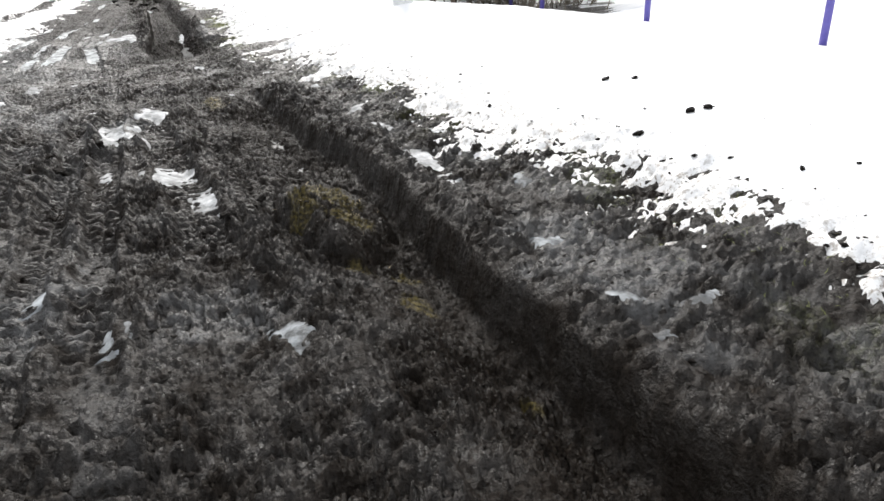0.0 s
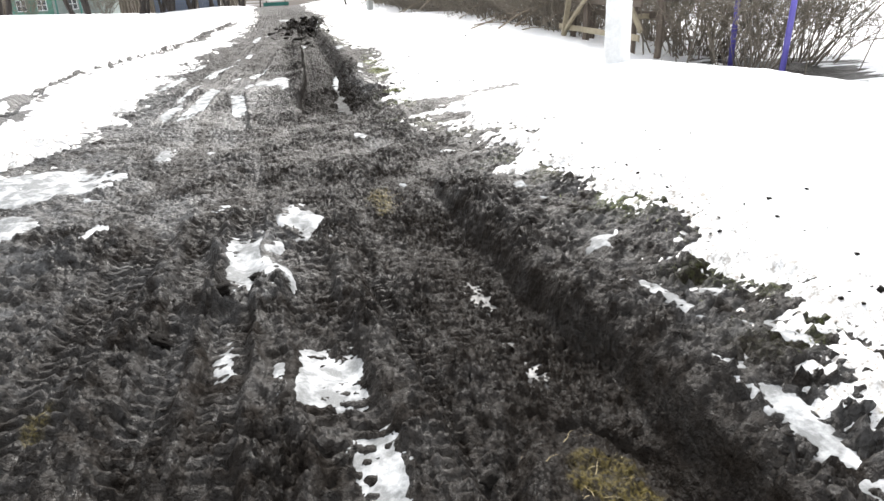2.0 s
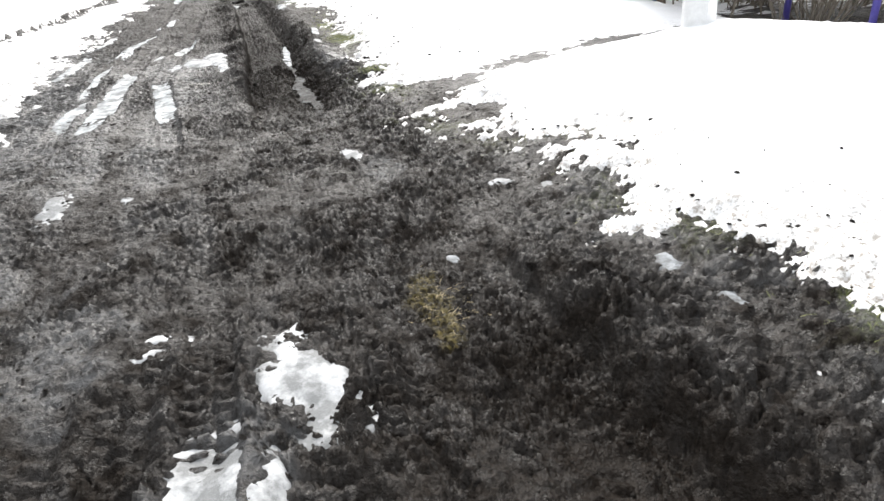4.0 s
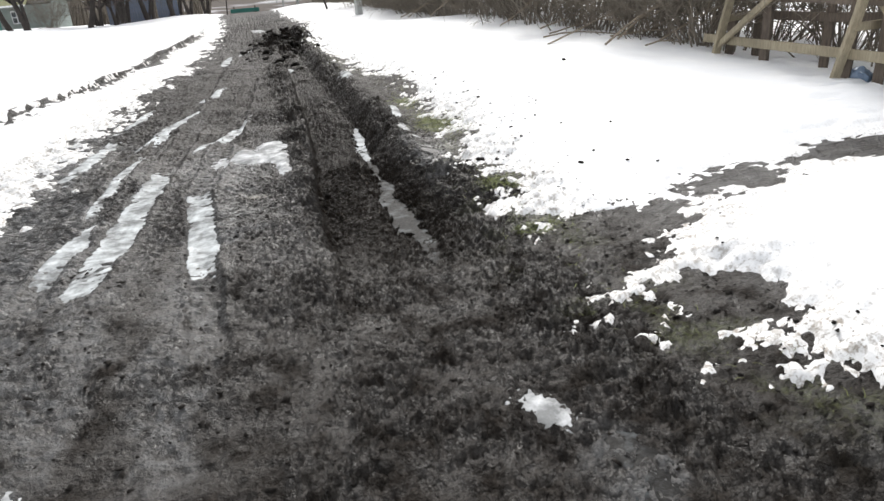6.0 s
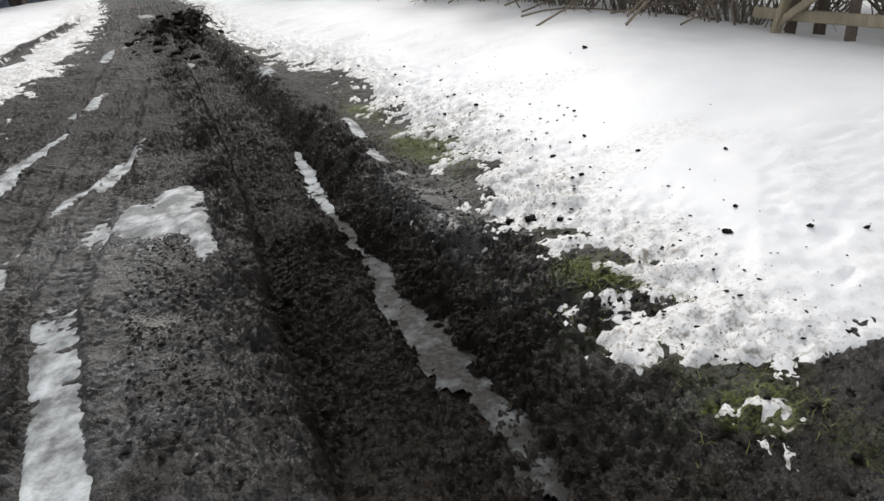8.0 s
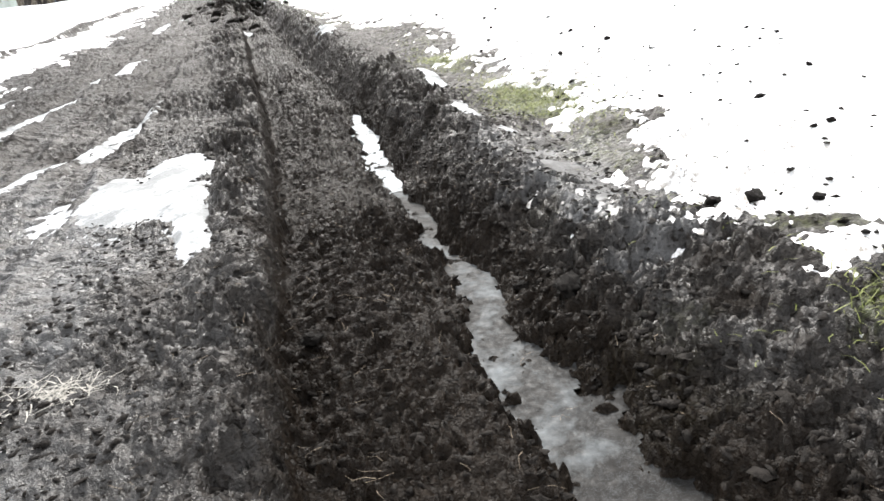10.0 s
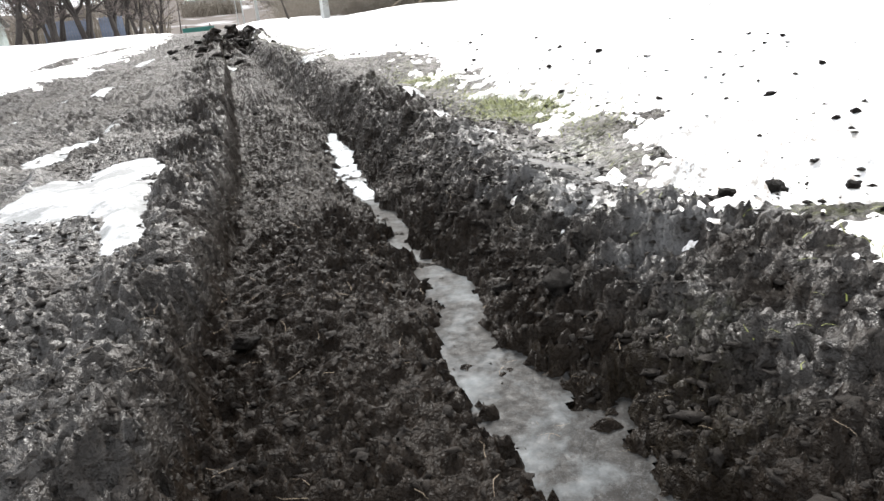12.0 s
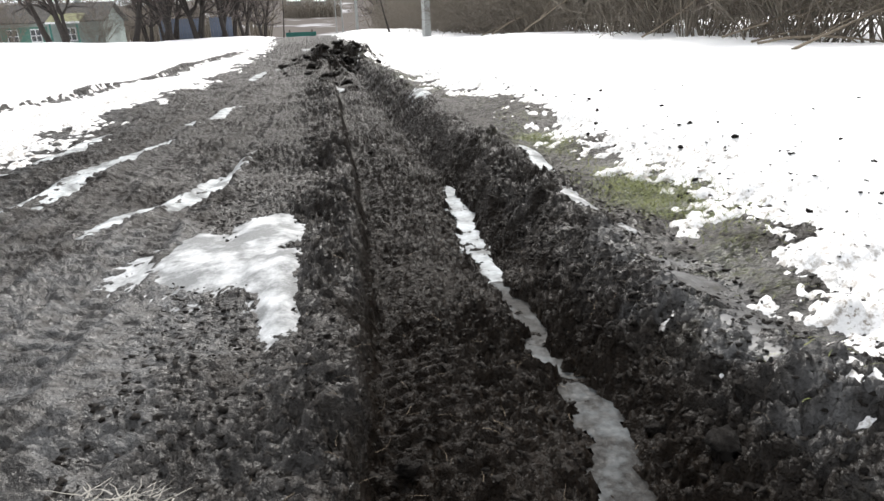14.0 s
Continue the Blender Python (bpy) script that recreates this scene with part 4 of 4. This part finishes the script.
def bare_bush(seed, high, stems=60, twigs=520, spread=0.55, mat=TWIG):
    rnd = random.Random(seed)
    bush = empty("bare_bush")
    wood, fine = [], []
    for _ in range(stems):
        a, r = rnd.uniform(0, 2 * math.pi), abs(rnd.gauss(0, 0.35))
        start = Vector((math.cos(a) * r, math.sin(a) * r, -0.1))
        d = Vector((math.cos(a) * spread * rnd.uniform(0.1, 1.3), math.sin(a) * spread * rnd.uniform(0.1, 1.3), 1)).normalized()
        wood.append(grow(rnd, start, d, high * rnd.uniform(0.5, 1.05), rnd.uniform(0.005, 0.015), 7, 0.17, -0.01))
    for _ in range(twigs):
        p, r, w = side_way(rnd, rnd.choice(wood), 1.1)
        fine.append(grow(rnd, p, w, high * rnd.uniform(0.12, 0.32), 0.0065, 4, 0.28, -0.02))
    v, f = tubes(wood, 4)
    tagged(mesh_object("thicket", v, f, mat, bush), kind="stuff")
    v, f = tubes(fine, 3)
    tagged(mesh_object("brush", v, f, mat, bush), kind="stuff")
    return bush


rnd = random.Random(11)
BUSHES = [tagged(bare_bush(s, 3.0, 58, 900, 0.55), "dense leafless grey-brown bush in the hedge along the track", "bush", "hedge bushes") for s in (1, 2, 3, 4)]
spots = [(5.6 + 0.35 * rnd.random() + 0.02 * max(0, y - 30), y) for y in np.arange(16.6, 44, 1.15)]
spots += [(7.0 + 0.5 * rnd.random(), y + 0.3 * rnd.random()) for y in np.arange(12.6, 42, 1.5)]
spots += [(8.4, 13.2), (7.4, 14.0)]
spots += [(5.5 + 0.05 * (y - 44) + 1.2 * rnd.random(), y + rnd.random()) for y in np.arange(45, 90, 3.0)]
spots += [(-19.5 + 1.15 * k + rnd.random(), 57 + 4 * rnd.random()) for k in (0, 2, 6)]
for n, (px, py) in enumerate(spots):
    m = pose(px, py, surface(px, py), rnd.gauss(0, 4), rnd.gauss(0, 4), rnd.uniform(0, 360)) @ Matrix.Scale(rnd.uniform(0.8, 1.2), 4)
    if n < 4:
        BUSHES[n].matrix_basis = m
    else:
        b = copy_thing(BUSHES[n % 4], m)
        b.matrix_basis = m

TREES = [tagged(bare_tree(21, 7.6, 1, (0.1, 0.0), 1300), "leafless tree with a crooked dark trunk and fine bare crown", "tree", "bare trees"),
         tagged(bare_tree(22, 7.4, 2, (-0.25, 0.0), 1300), "leafless leaning twin-trunked tree with a fine bare crown", "tree", "bare trees"),
         tagged(bare_tree(23, 6.9, 3, (0.05, 0.1), 2800, 9), "leafless many-stemmed tree with a dense brown crown", "tree", "bare trees")]
tree_spots = [(-12.5, 52, 0, 1.0), (-11.2, 50, 1, 1.0), (-8.6, 52, 0, 1.05), (-7.2, 55, 2, 1.1), (-5.8, 54, 2, 1.05), (-4.9, 60, 2, 1.1), (-15.5, 50, 0, 1.0), (-4.6, 70, 2, 1.0), (-3.9, 80, 2, 0.95),
              (-18, 56, 2, 1.1), (-10, 63, 2, 0.9), (-6.6, 50, 2, 0.85), (-5.2, 66, 2, 1.0), (-8.2, 58, 2, 1.0), (8.8, 50, 2, 1.05), (9.5, 58, 0, 1.1), (8.5, 68, 2, 1.0), (9.5, 78, 2, 1.05), (9.0, 92, 0, 1.0), (9.8, 38, 0, 0.9)]
for n, (px, py, kind, size) in enumerate(tree_spots):
    m = pose(px, py, surface(px, py), 0, 0, rnd.uniform(0, 360) if kind != 1 else 0) @ Matrix.Scale(size, 4)
    if n == 0:
        TREES[0].matrix_basis = m
    elif n == 1:
        TREES[1].matrix_basis = m
    elif n == 3:
        TREES[2].matrix_basis = m
    else:
        b = copy_thing(TREES[kind], m)
        b.matrix_basis = m


def loose_branch(seed, at, way, length, thick=0.014, mat=PALE_TWIG, label="pale dry fallen branch leaning out of the hedge over the snow"):
    r = random.Random(seed)
    main = grow(r, Vector((0, 0, 0)), Vector(way).normalized(), length, thick, 8, 0.10, 0.0)
    kids = []
    for _ in range(7):
        p, q, w = side_way(r, main, 0.7)
        kids.append(grow(r, p, w, length * r.uniform(0.15, 0.4), q * 0.6 + 0.002, 4, 0.18, 0.0))
    v, f = tubes([main], 5)
    ob = mesh_object("fallen_branch", v, f, mat)
    for kid in kids:
        v, f = tubes([kid], 4)
        mesh_object("side_twig", v, f, mat, ob)
    ob.location = (at[0], at[1], surface(at[0], at[1]) + at[2])
    return tagged(ob, label, "branch", "fallen branches")


loose_branch(1, (3.95, 17.9, 0.0), (1.0, 0.25, 0.28), 2.6)
loose_branch(2, (4.3, 18.9, 0.02), (1.0, -0.3, 0.16), 2.2)
loose_branch(3, (4.4, 29.5, 0.05), (1.0, -0.6, 0.8), 2.4, 0.02)
loose_branch(4, (4.5, 31.0, 0.05), (1.0, -0.9, 0.55), 2.6, 0.02)
loose_branch(5, (4.6, 27.5, 0.05), (0.8, -0.9, 0.6), 2.2, 0.018)
loose_branch(6, (5.0, 18.0, 0.02), (0.9, -0.7, 0.25), 2.0)
loose_branch(7, (4.9, 20.5, 0.02), (0.7, -0.8, 0.35), 2.0)
loose_branch(8, (5.1, 16.8, 0.03), (0.4, -1.0, 0.35), 1.8)
loose_branch(9, (4.2, 16.6, 0.02), (1.0, 0.35, 0.30), 2.8, 0.016)
loose_branch(10, (4.6, 16.3, 0.05), (1.0, 0.5, 0.14), 2.4, 0.012)
loose_branch(11, (4.8, 17.4, 0.02), (1.0, 0.1, 0.45), 2.6, 0.016)
loose_branch(12, (4.7, 19.6, 0.02), (1.0, 0.3, 0.12), 2.0)
loose_branch(13, (4.8, 22.4, 0.02), (0.7, -0.6, 0.5), 1.8)


# ---- house, fences and far things ----
def window(parent, x, y, z, wide, high):
    w = part("window", box((wide, 0.05, high), (x, y, z), 0.01), WHITE_PAINT, parent, "white painted window frame")
    for sx in (-0.26, 0.26):
        for sz in (-0.25, 0.25):
            part("pane", box((wide * 0.38, 0.02, high * 0.38), (x + sx * wide * 0.92, y - 0.03, z + sz * high * 0.9), 0), GLASS, w)
    return w


def village_house(x, y, turn, label, wall=PALE_WALL, front=GREEN_WALL):
    h = empty("village_house", pose(x, y, surface(x, y) - 0.3, 0, 0, turn))
    part("wall", box((9.0, 6.0, 2.7), (0, 0, 1.35), 0.02), wall, h)
    part("boarding", box((4.0, 0.06, 2.2), (-2.4, -3.04, 1.2), 0.01), front, h, "green painted boarding")
    for s in (-1, 1):
        part("roof", box((9.8, 3.9, 0.12), (0, 0, 0), 0.01, pose(0, s * 1.72, 3.45, -s * 25, 0, 0)), GREY_ROOF, h, "dull grey slate roof")
    for gx in (4.4, -4.4):
        bm = bmesh.new()
        tri = [[bm.verts.new((gx + o, yy, zz)) for yy, zz in ((-3, 2.7), (3, 2.7), (0, 4.1))] for o in (-0.06, 0.06)]
        bm.faces.new(tri[0]), bm.faces.new(tri[1])
        for i in range(3):
            bm.faces.new((tri[0][i], tri[0][(i + 1) % 3], tri[1][(i + 1) % 3], tri[1][i]))
        bmesh.ops.recalc_face_normals(bm, faces=bm.faces)
        part("gable", bm, wall, h)
    part("porch_roof", box((2.9, 1.9, 0.10), (0, 0, 0), 0.01, pose(1.6, -3.75, 2.95, 22, 0, 0)), ROOF, h, "yellow-green mossy porch roof")
    part("porch_fascia", box((2.9, 0.05, 0.16), (1.6, -4.64, 2.56), 0.01), WHITE_PAINT, h, "white painted board under the porch roof")
    for sx in (0.45, 2.75):
        part("porch_post", box((0.12, 0.12, 2.7), (sx, -4.45, 1.35), 0.01), TEAL, h, "teal painted porch post")
    for wx in (-3.4, -1.4, 1.6):
        window(h, wx, -3.1, 1.55, 0.95, 1.15)
    part("chimney", box((0.5, 0.5, 1.2), (1.5, 0.3, 4.4), 0.02), PALE_WALL, h)
    h.scale = (0.85, 0.85, 0.85)
    return tagged(h, label, "house")


village_house(-19.0, 76, -4, "pale village house with green boarding and mossy roof behind trees")


def board_fence(x, y, turn, boards, mat, label):
    f = empty("board_fence", pose(x, y, surface(x, y) - 0.15, 0, 0, turn))
    for z in (0.4, 1.25):
        part("rail", box((boards * 0.16, 0.05, 0.08), (boards * 0.08, 0.05, z), 0.005), DARK_TIMBER, f)
    first = None
    for n in range(boards):
        if first is None:
            first = part("board", box((0.145, 0.03, 1.65), (0, 0, 0), 0.006), mat, f)
            first.location = (0.08, 0, 0.9)
        else:
            b = new("board", first.data)
            b.parent = f
            b.location = (0.08 + 0.16 * n, random.Random(n).uniform(-0.01, 0.01), 0.9 + random.Random(n).uniform(-0.04, 0.04))
    return tagged(f, label, "fence")


board_fence(-9.6, 64, 0, 18, BLUE_FENCE, "faded blue board fence behind the bare trees")
board_fence(-6.3, 64, 3, 9, BLUE_FENCE, "faded blue board fence behind the bare trees")


def low_barrier():
    b = empty("road_barrier", pose(-1.0, 60.0, surface(-1.0, 60.0) - 0.45, 0, 0, 4))
    for n, z in enumerate((0.35, 0.72)):
        part("rail", box((1.9, 0.06, 0.26), (0.7, 0, z - 0.1), 0.01), TEAL, b, "teal green painted board")
    for x in (0.0, 1.4):
        part("post", box((0.08, 0.08, 1.2), (x, 0.08, 0.3), 0.01), DARK_TIMBER, b)
    return tagged(b, "low teal green barrier across the track in the hollow", "barrier")


low_barrier()


def stump_post(x, y, high, lean):
    r = random.Random(int(y))
    v, f = tubes([grow(r, Vector((0, 0, -0.1)), Vector((lean, 0, 1)).normalized(), high, 0.06, 5, 0.03, 0)], 8)
    ob = mesh_object("wooden_stake", v, f, BARK)
    ob.location = (x, y, surface(x, y))
    return tagged(ob, "dark crooked wooden stake in the snow by the hedge", "stake")


stump_post(3.7, 45.0, 1.7, -0.25)
stump_post(-1.8, 72.0, 3.6, 0.05)


def far_house(x, y, turn, size):
    h = empty("far_house", pose(x, y, float(ground_height(x, y)[0]), 0, 0, turn))
    part("wall", box((9 * size, 6 * size, 3 * size), (0, 0, 1.5 * size), 0), PALE_WALL, h)
    for s in (-1, 1):
        part("roof", box((10 * size, 4 * size, 0.2), (0, 0, 0), 0, pose(0, s * 1.75 * size, 3.8 * size, -s * 26, 0, 0)), SNOW, h, "snow-covered roof")
    return tagged(h, "small distant village house with a snowy roof", "house", "far houses")


for fx, fy, ft in ((-6, 430, 20), (9, 470, -10), (20, 520, 35)):
    far_house(fx, fy, ft, 0.7)


def far_wood(x0, x1, y, high, seed, label):
    """A strip of woodland far off: many bare stems in one mesh."""
    r = random.Random(seed)
    rows = []
    spots = [(r.uniform(x0, x1), y + r.uniform(-14, 14)) for _ in range(520)]
    for (px, py), z in zip(spots, ground_height([q[0] for q in spots], [q[1] for q in spots]).tolist()):
        rows.append(grow(r, Vector((px, py, z)), Vector((r.gauss(0, 0.12), 0, 1)), high * r.uniform(0.6, 1.1), 0.22, 3, 0.08, 0))
        for _ in range(3):
            p, q, w = side_way(r, rows[-1], 0.8)
            rows.append(grow(r, p, w, high * 0.4, 0.09, 2, 0.2, 0.02))
    v, f = tubes(rows, 3)
    ob = mesh_object("far_wood", v, f, TWIG)
    return tagged(ob, label, "woodland", kind="stuff")


far_wood(-70, 95, 640, 9, 5, "strip of bare grey-brown woodland along the far hilltop")
far_wood(-60, -7, 150, 7, 6, "bare grey-brown woodland in the hollow")
far_wood(-9, 14, 330, 5, 8, "low grey-brown scrub on the far slope")
far_wood(13, 70, 150, 8, 7, "bare grey-brown woodland in the hollow")


# ---- mud clods and small litter ----
def clod_mesh(seed):
    bm = bmesh.new()
    bmesh.ops.create_icosphere(bm, subdivisions=3, radius=1.0)
    off = Vector((seed * 3.1, seed * 1.7, 0))
    for v in bm.verts:
        k = 1 + 0.5 * noise.noise(v.co * 1.4 + off) + 0.42 * noise.noise(v.co * 3.3 + off) + 0.3 * noise.noise(v.co * 7 + off)
        v.co = v.co * k
        v.co.z *= 0.62
    me = bpy.data.meshes.new("mud_clod")
    bm.to_mesh(me)
    bm.free()
    me.polygons.foreach_set("use_smooth", np.ones(len(me.polygons), bool))
    me.materials.append(CLOD)
    return me


CLODS = [clod_mesh(s) for s in range(6)]
rnd = random.Random(5)
THROWN = [(cx, cy, r * 0.62, True) for cx, cy, r in (
    (1.54, 14.03, 0.045), (1.66, 13.96, 0.05), (1.60, 13.93, 0.035), (1.48, 14.0, 0.025), (1.74, 13.92, 0.03), (2.15, 14.57, 0.026), (2.43, 14.63, 0.022), (2.05, 14.18, 0.02), (2.1, 14.16, 0.022), (3.4, 16.1, 0.04), (2.6, 15.02, 0.016),
    (2.26, 15.96, 0.03), (3.26, 4.46, 0.04), (3.42, 4.3, 0.04), (3.21, 3.44, 0.045), (3.31, 3.39, 0.05), (2.86, 3.5, 0.05), (2.18, 13.06, 0.03), (2.48, 12.87, 0.022), (2.65, 12.72, 0.02), (2.79, 13.74, 0.02), (2.49, 14.14, 0.02))]
for _ in range(170):
    cy = rnd.uniform(1.6, 24)
    THROWN.append((float(snow_edge_right(np.array([cy]))[0]) + abs(rnd.gauss(0, 0.35)) - 0.05, cy, rnd.uniform(0.005, 0.016), True))
THROWN += [(cx, cy, r * 0.7, False) for cx, cy, r in (
    (0.62, 17.6, 0.06), (0.66, 17.45, 0.04), (0.86, 17.3, 0.05), (0.55, 18.4, 0.05), (0.98, 13.9, 0.05), (0.3, 4.05, 0.05), (0.55, 4.55, 0.05), (0.5, 4.35, 0.04), (-0.78, 5.95, 0.07), (-0.5, 6.3, 0.08), (-0.3, 6.5, 0.06), (0.28, 4.3, 0.06), (0.12, 4.2, 0.07), (1.15, 8.0, 0.05), (0.25, 14.05, 0.035), (0.92, 14.1, 0.03))]
for _ in range(110):
    cy = 29.0 + rnd.gauss(0, 1.8)
    THROWN.append((0.72 + 0.09 * (cy - 29) + rnd.gauss(0, 0.42), cy, rnd.uniform(0.03, 0.10), False))
THROWN += [(1.2 + 0.09 * k, 32.2 + 0.15 * k, 0.19 - 0.02 * k, False) for k in range(5)]
for (cx, cy, r, on_snow), cz in zip(THROWN, surfaces([c[0] for c in THROWN], [c[1] for c in THROWN])):
    ob = new("mud_clod", CLODS[rnd.randrange(6)])
    ob.matrix_basis = pose(cx, cy, cz + 0.25 * r, rnd.gauss(0, 12), rnd.gauss(0, 12), rnd.uniform(0, 360)) @ Matrix.Diagonal((r * rnd.uniform(0.8, 1.4), r, r * rnd.uniform(0.7, 1.1), 1))
    tagged(ob, "dark wet mud clod thrown on the snow" if on_snow else "dark wet mud clod on the rutted track", "mud clod", "mud clods")


def strands(name, count, place, length, wide, rise, mat, label, seed, category, curl=0.5):
    """Many thin blades or stalks in one mesh."""
    r = random.Random(seed)
    verts, faces = [], []
    spots = [place(r) for _ in range(count)]
    xs, ys = np.array([s[0] for s in spots]), np.array([s[1] for s in spots])
    zs = ground_height(xs, ys)
    for x, y, z in zip(xs, ys, zs):
        a = r.uniform(0, 2 * math.pi)
        d = Vector((math.cos(a), math.sin(a), 0))
        side = Vector((-d.y, d.x, 0)) * wide * r.uniform(0.6, 1.3)
        p, up, n = Vector((x, y, z + 0.002)), rise * r.uniform(0.5, 1.3), 3
        step = length * r.uniform(0.5, 1.3) / n
        for i in range(n + 1):
            k = (1 - 0.7 * i / n)
            verts += [p - side * k, p + side * k]
            if i < n:
                b = len(verts) - 2
                faces.append((b, b + 1, b + 3, b + 2))
            p = p + (d + Vector((0, 0, up))).normalized() * step
            up -= curl * rise
            a += r.gauss(0, 0.5)
            d = Vector((math.cos(a), math.sin(a), 0))
    ob = mesh_object(name, verts, faces, mat)
    return tagged(ob, label, category, kind="stuff")


def by_edge(r):
    y = r.uniform(1.5, 24)
    return float(snow_edge_right(np.array([y]))[0]) + r.gauss(-0.08, 0.16), y


TUFTS = ((1.72, 15.55, 0.13, 0.28), (1.66, 17.3, 0.07, 0.4), (1.62, 15.85, 0.1, 0.15), (1.55, 13.2, 0.1, 0.12), (1.75, 12.6, 0.09, 0.15), (2.2, 6.9, 0.15, 0.15), (1.5, 12.1, 0.1, 0.08))


def in_tufts(r):
    x, y, sx, sy = TUFTS[min(len(TUFTS) - 1, int(abs(r.gauss(0, 2.6))))]
    return r.gauss(x, sx), r.gauss(y, sy)


strands("grass_tufts", 4200, in_tufts, 0.055, 0.0016, 0.8, GRASS, "short yellow-green winter grass at the melting edge", 3, "grass")
strands("edge_grass", 1500, by_edge, 0.05, 0.0016, 0.6, GRASS, "sparse winter grass along the snow edge", 4, "grass")
strands("straw_litter", 420, lambda r: (r.uniform(-0.2, 1.1), r.uniform(12.9, 16.5)), 0.06, 0.0007, 0.25, DEAD_GRASS, "thin root fibres and straw trodden in the mud", 5, "straw")
strands("straw_mound", 60, lambda r: (r.gauss(0.92, 0.14), r.gauss(4.15, 0.3)), 0.06, 0.0018, 0.3, STRAW, "yellow straw on a fallen clump in the rut", 6, "straw")
strands("straw_heap", 110, lambda r: (r.gauss(-0.36, 0.05), r.gauss(13.90, 0.03)), 0.07, 0.002, 0.25, plain_material("bleached_straw", (0.28, 0.265, 0.23), (0.42, 0.40, 0.36), 9, 0.8), "small heap of bleached straw on the mud", 7, "straw")
strands("straw_bits", 120, lambda r: (r.gauss(0.68, 0.07), r.gauss(7.95, 0.12)), 0.05, 0.0018, 0.3, STRAW, "yellowish straw trodden in the mud", 8, "straw")


# ---- crumbs of mud ----
UNIT = np.array([(1, 0, 0), (-1, 0, 0), (0, 1, 0), (0, -1, 0), (0, 0, 1), (0.6, 0.6, 0.5), (-0.6, 0.6, 0.5), (-0.6, -0.6, 0.5), (0.6, -0.6, 0.5)], float)
SIDES = np.array([(0, 2, 5), (2, 1, 6), (1, 3, 7), (3, 0, 8), (0, 5, 8), (2, 6, 5), (1, 7, 6), (3, 8, 7), (4, 8, 5), (4, 5, 6), (4, 6, 7), (4, 7, 8)])


def scatter(name, r, x, y, z, s, mat, label, category):
    """Small uneven lumps of radius s, all in one mesh."""
    n = len(x)
    a = r.uniform(0, 6.28, n)
    v = UNIT[None] * (1 + 0.4 * r.standard_normal((n, 9, 1))) * s[:, None, None] * np.array([1.4, 0.85, 0.7])
    c, k = np.cos(a)[:, None], np.sin(a)[:, None]
    v = np.stack([v[:, :, 0] * c - v[:, :, 1] * k + x[:, None], v[:, :, 0] * k + v[:, :, 1] * c + y[:, None], v[:, :, 2] + z[:, None]], -1)
    f = (SIDES[None] + 9 * np.arange(n)[:, None, None]).reshape(-1, 3)
    return tagged(mesh_object(name, v.reshape(-1, 3).tolist(), f.tolist(), mat), label, category, kind="stuff")


def crumbs():
    r = np.random.default_rng(9)
    n = 24000
    near = np.arange(n) < 14000
    y = np.where(near, r.uniform(12.9, 17.0, n), r.uniform(1.0, 12.9, n))
    x = np.where(near, r.uniform(-0.5, 1.5, n), r.uniform(-1.6, 2.0, n))
    bank = np.arange(n) >= n - 3000
    y = np.where(bank, r.uniform(12.8, 20, n), y)
    x = np.where(bank, 0.88 + 0.02 * (y - 13) + r.uniform(0, 0.22, n), x)
    dry = gutter_reach(x, y) > 1.15
    x, y, near = x[dry], y[dry], near[dry]
    s = np.where(near, 0.003 + 0.008 * r.random(len(x)) ** 3, 0.004 + 0.011 * r.random(len(x)) ** 3)
    scatter("mud_crumbs", r, x, y, ground_height(x, y), s, CLOD, "loose crumbs of dark wet mud over the track", "mud crumbs")


def specks():
    r = np.random.default_rng(19)
    n = 1500
    y = np.where(np.arange(n) < 700, r.uniform(11.5, 17, n), r.uniform(1.5, 24, n))
    x = snow_edge_right(y) + np.abs(r.normal(0, 0.42, n)) - 0.05
    scatter("mud_specks", r, x, y, np.array(surfaces(x, y)), 0.003 + 0.008 * r.random(n) ** 3, CLOD, "small specks of mud spattered over the snow edge", "mud specks")


crumbs()
specks()
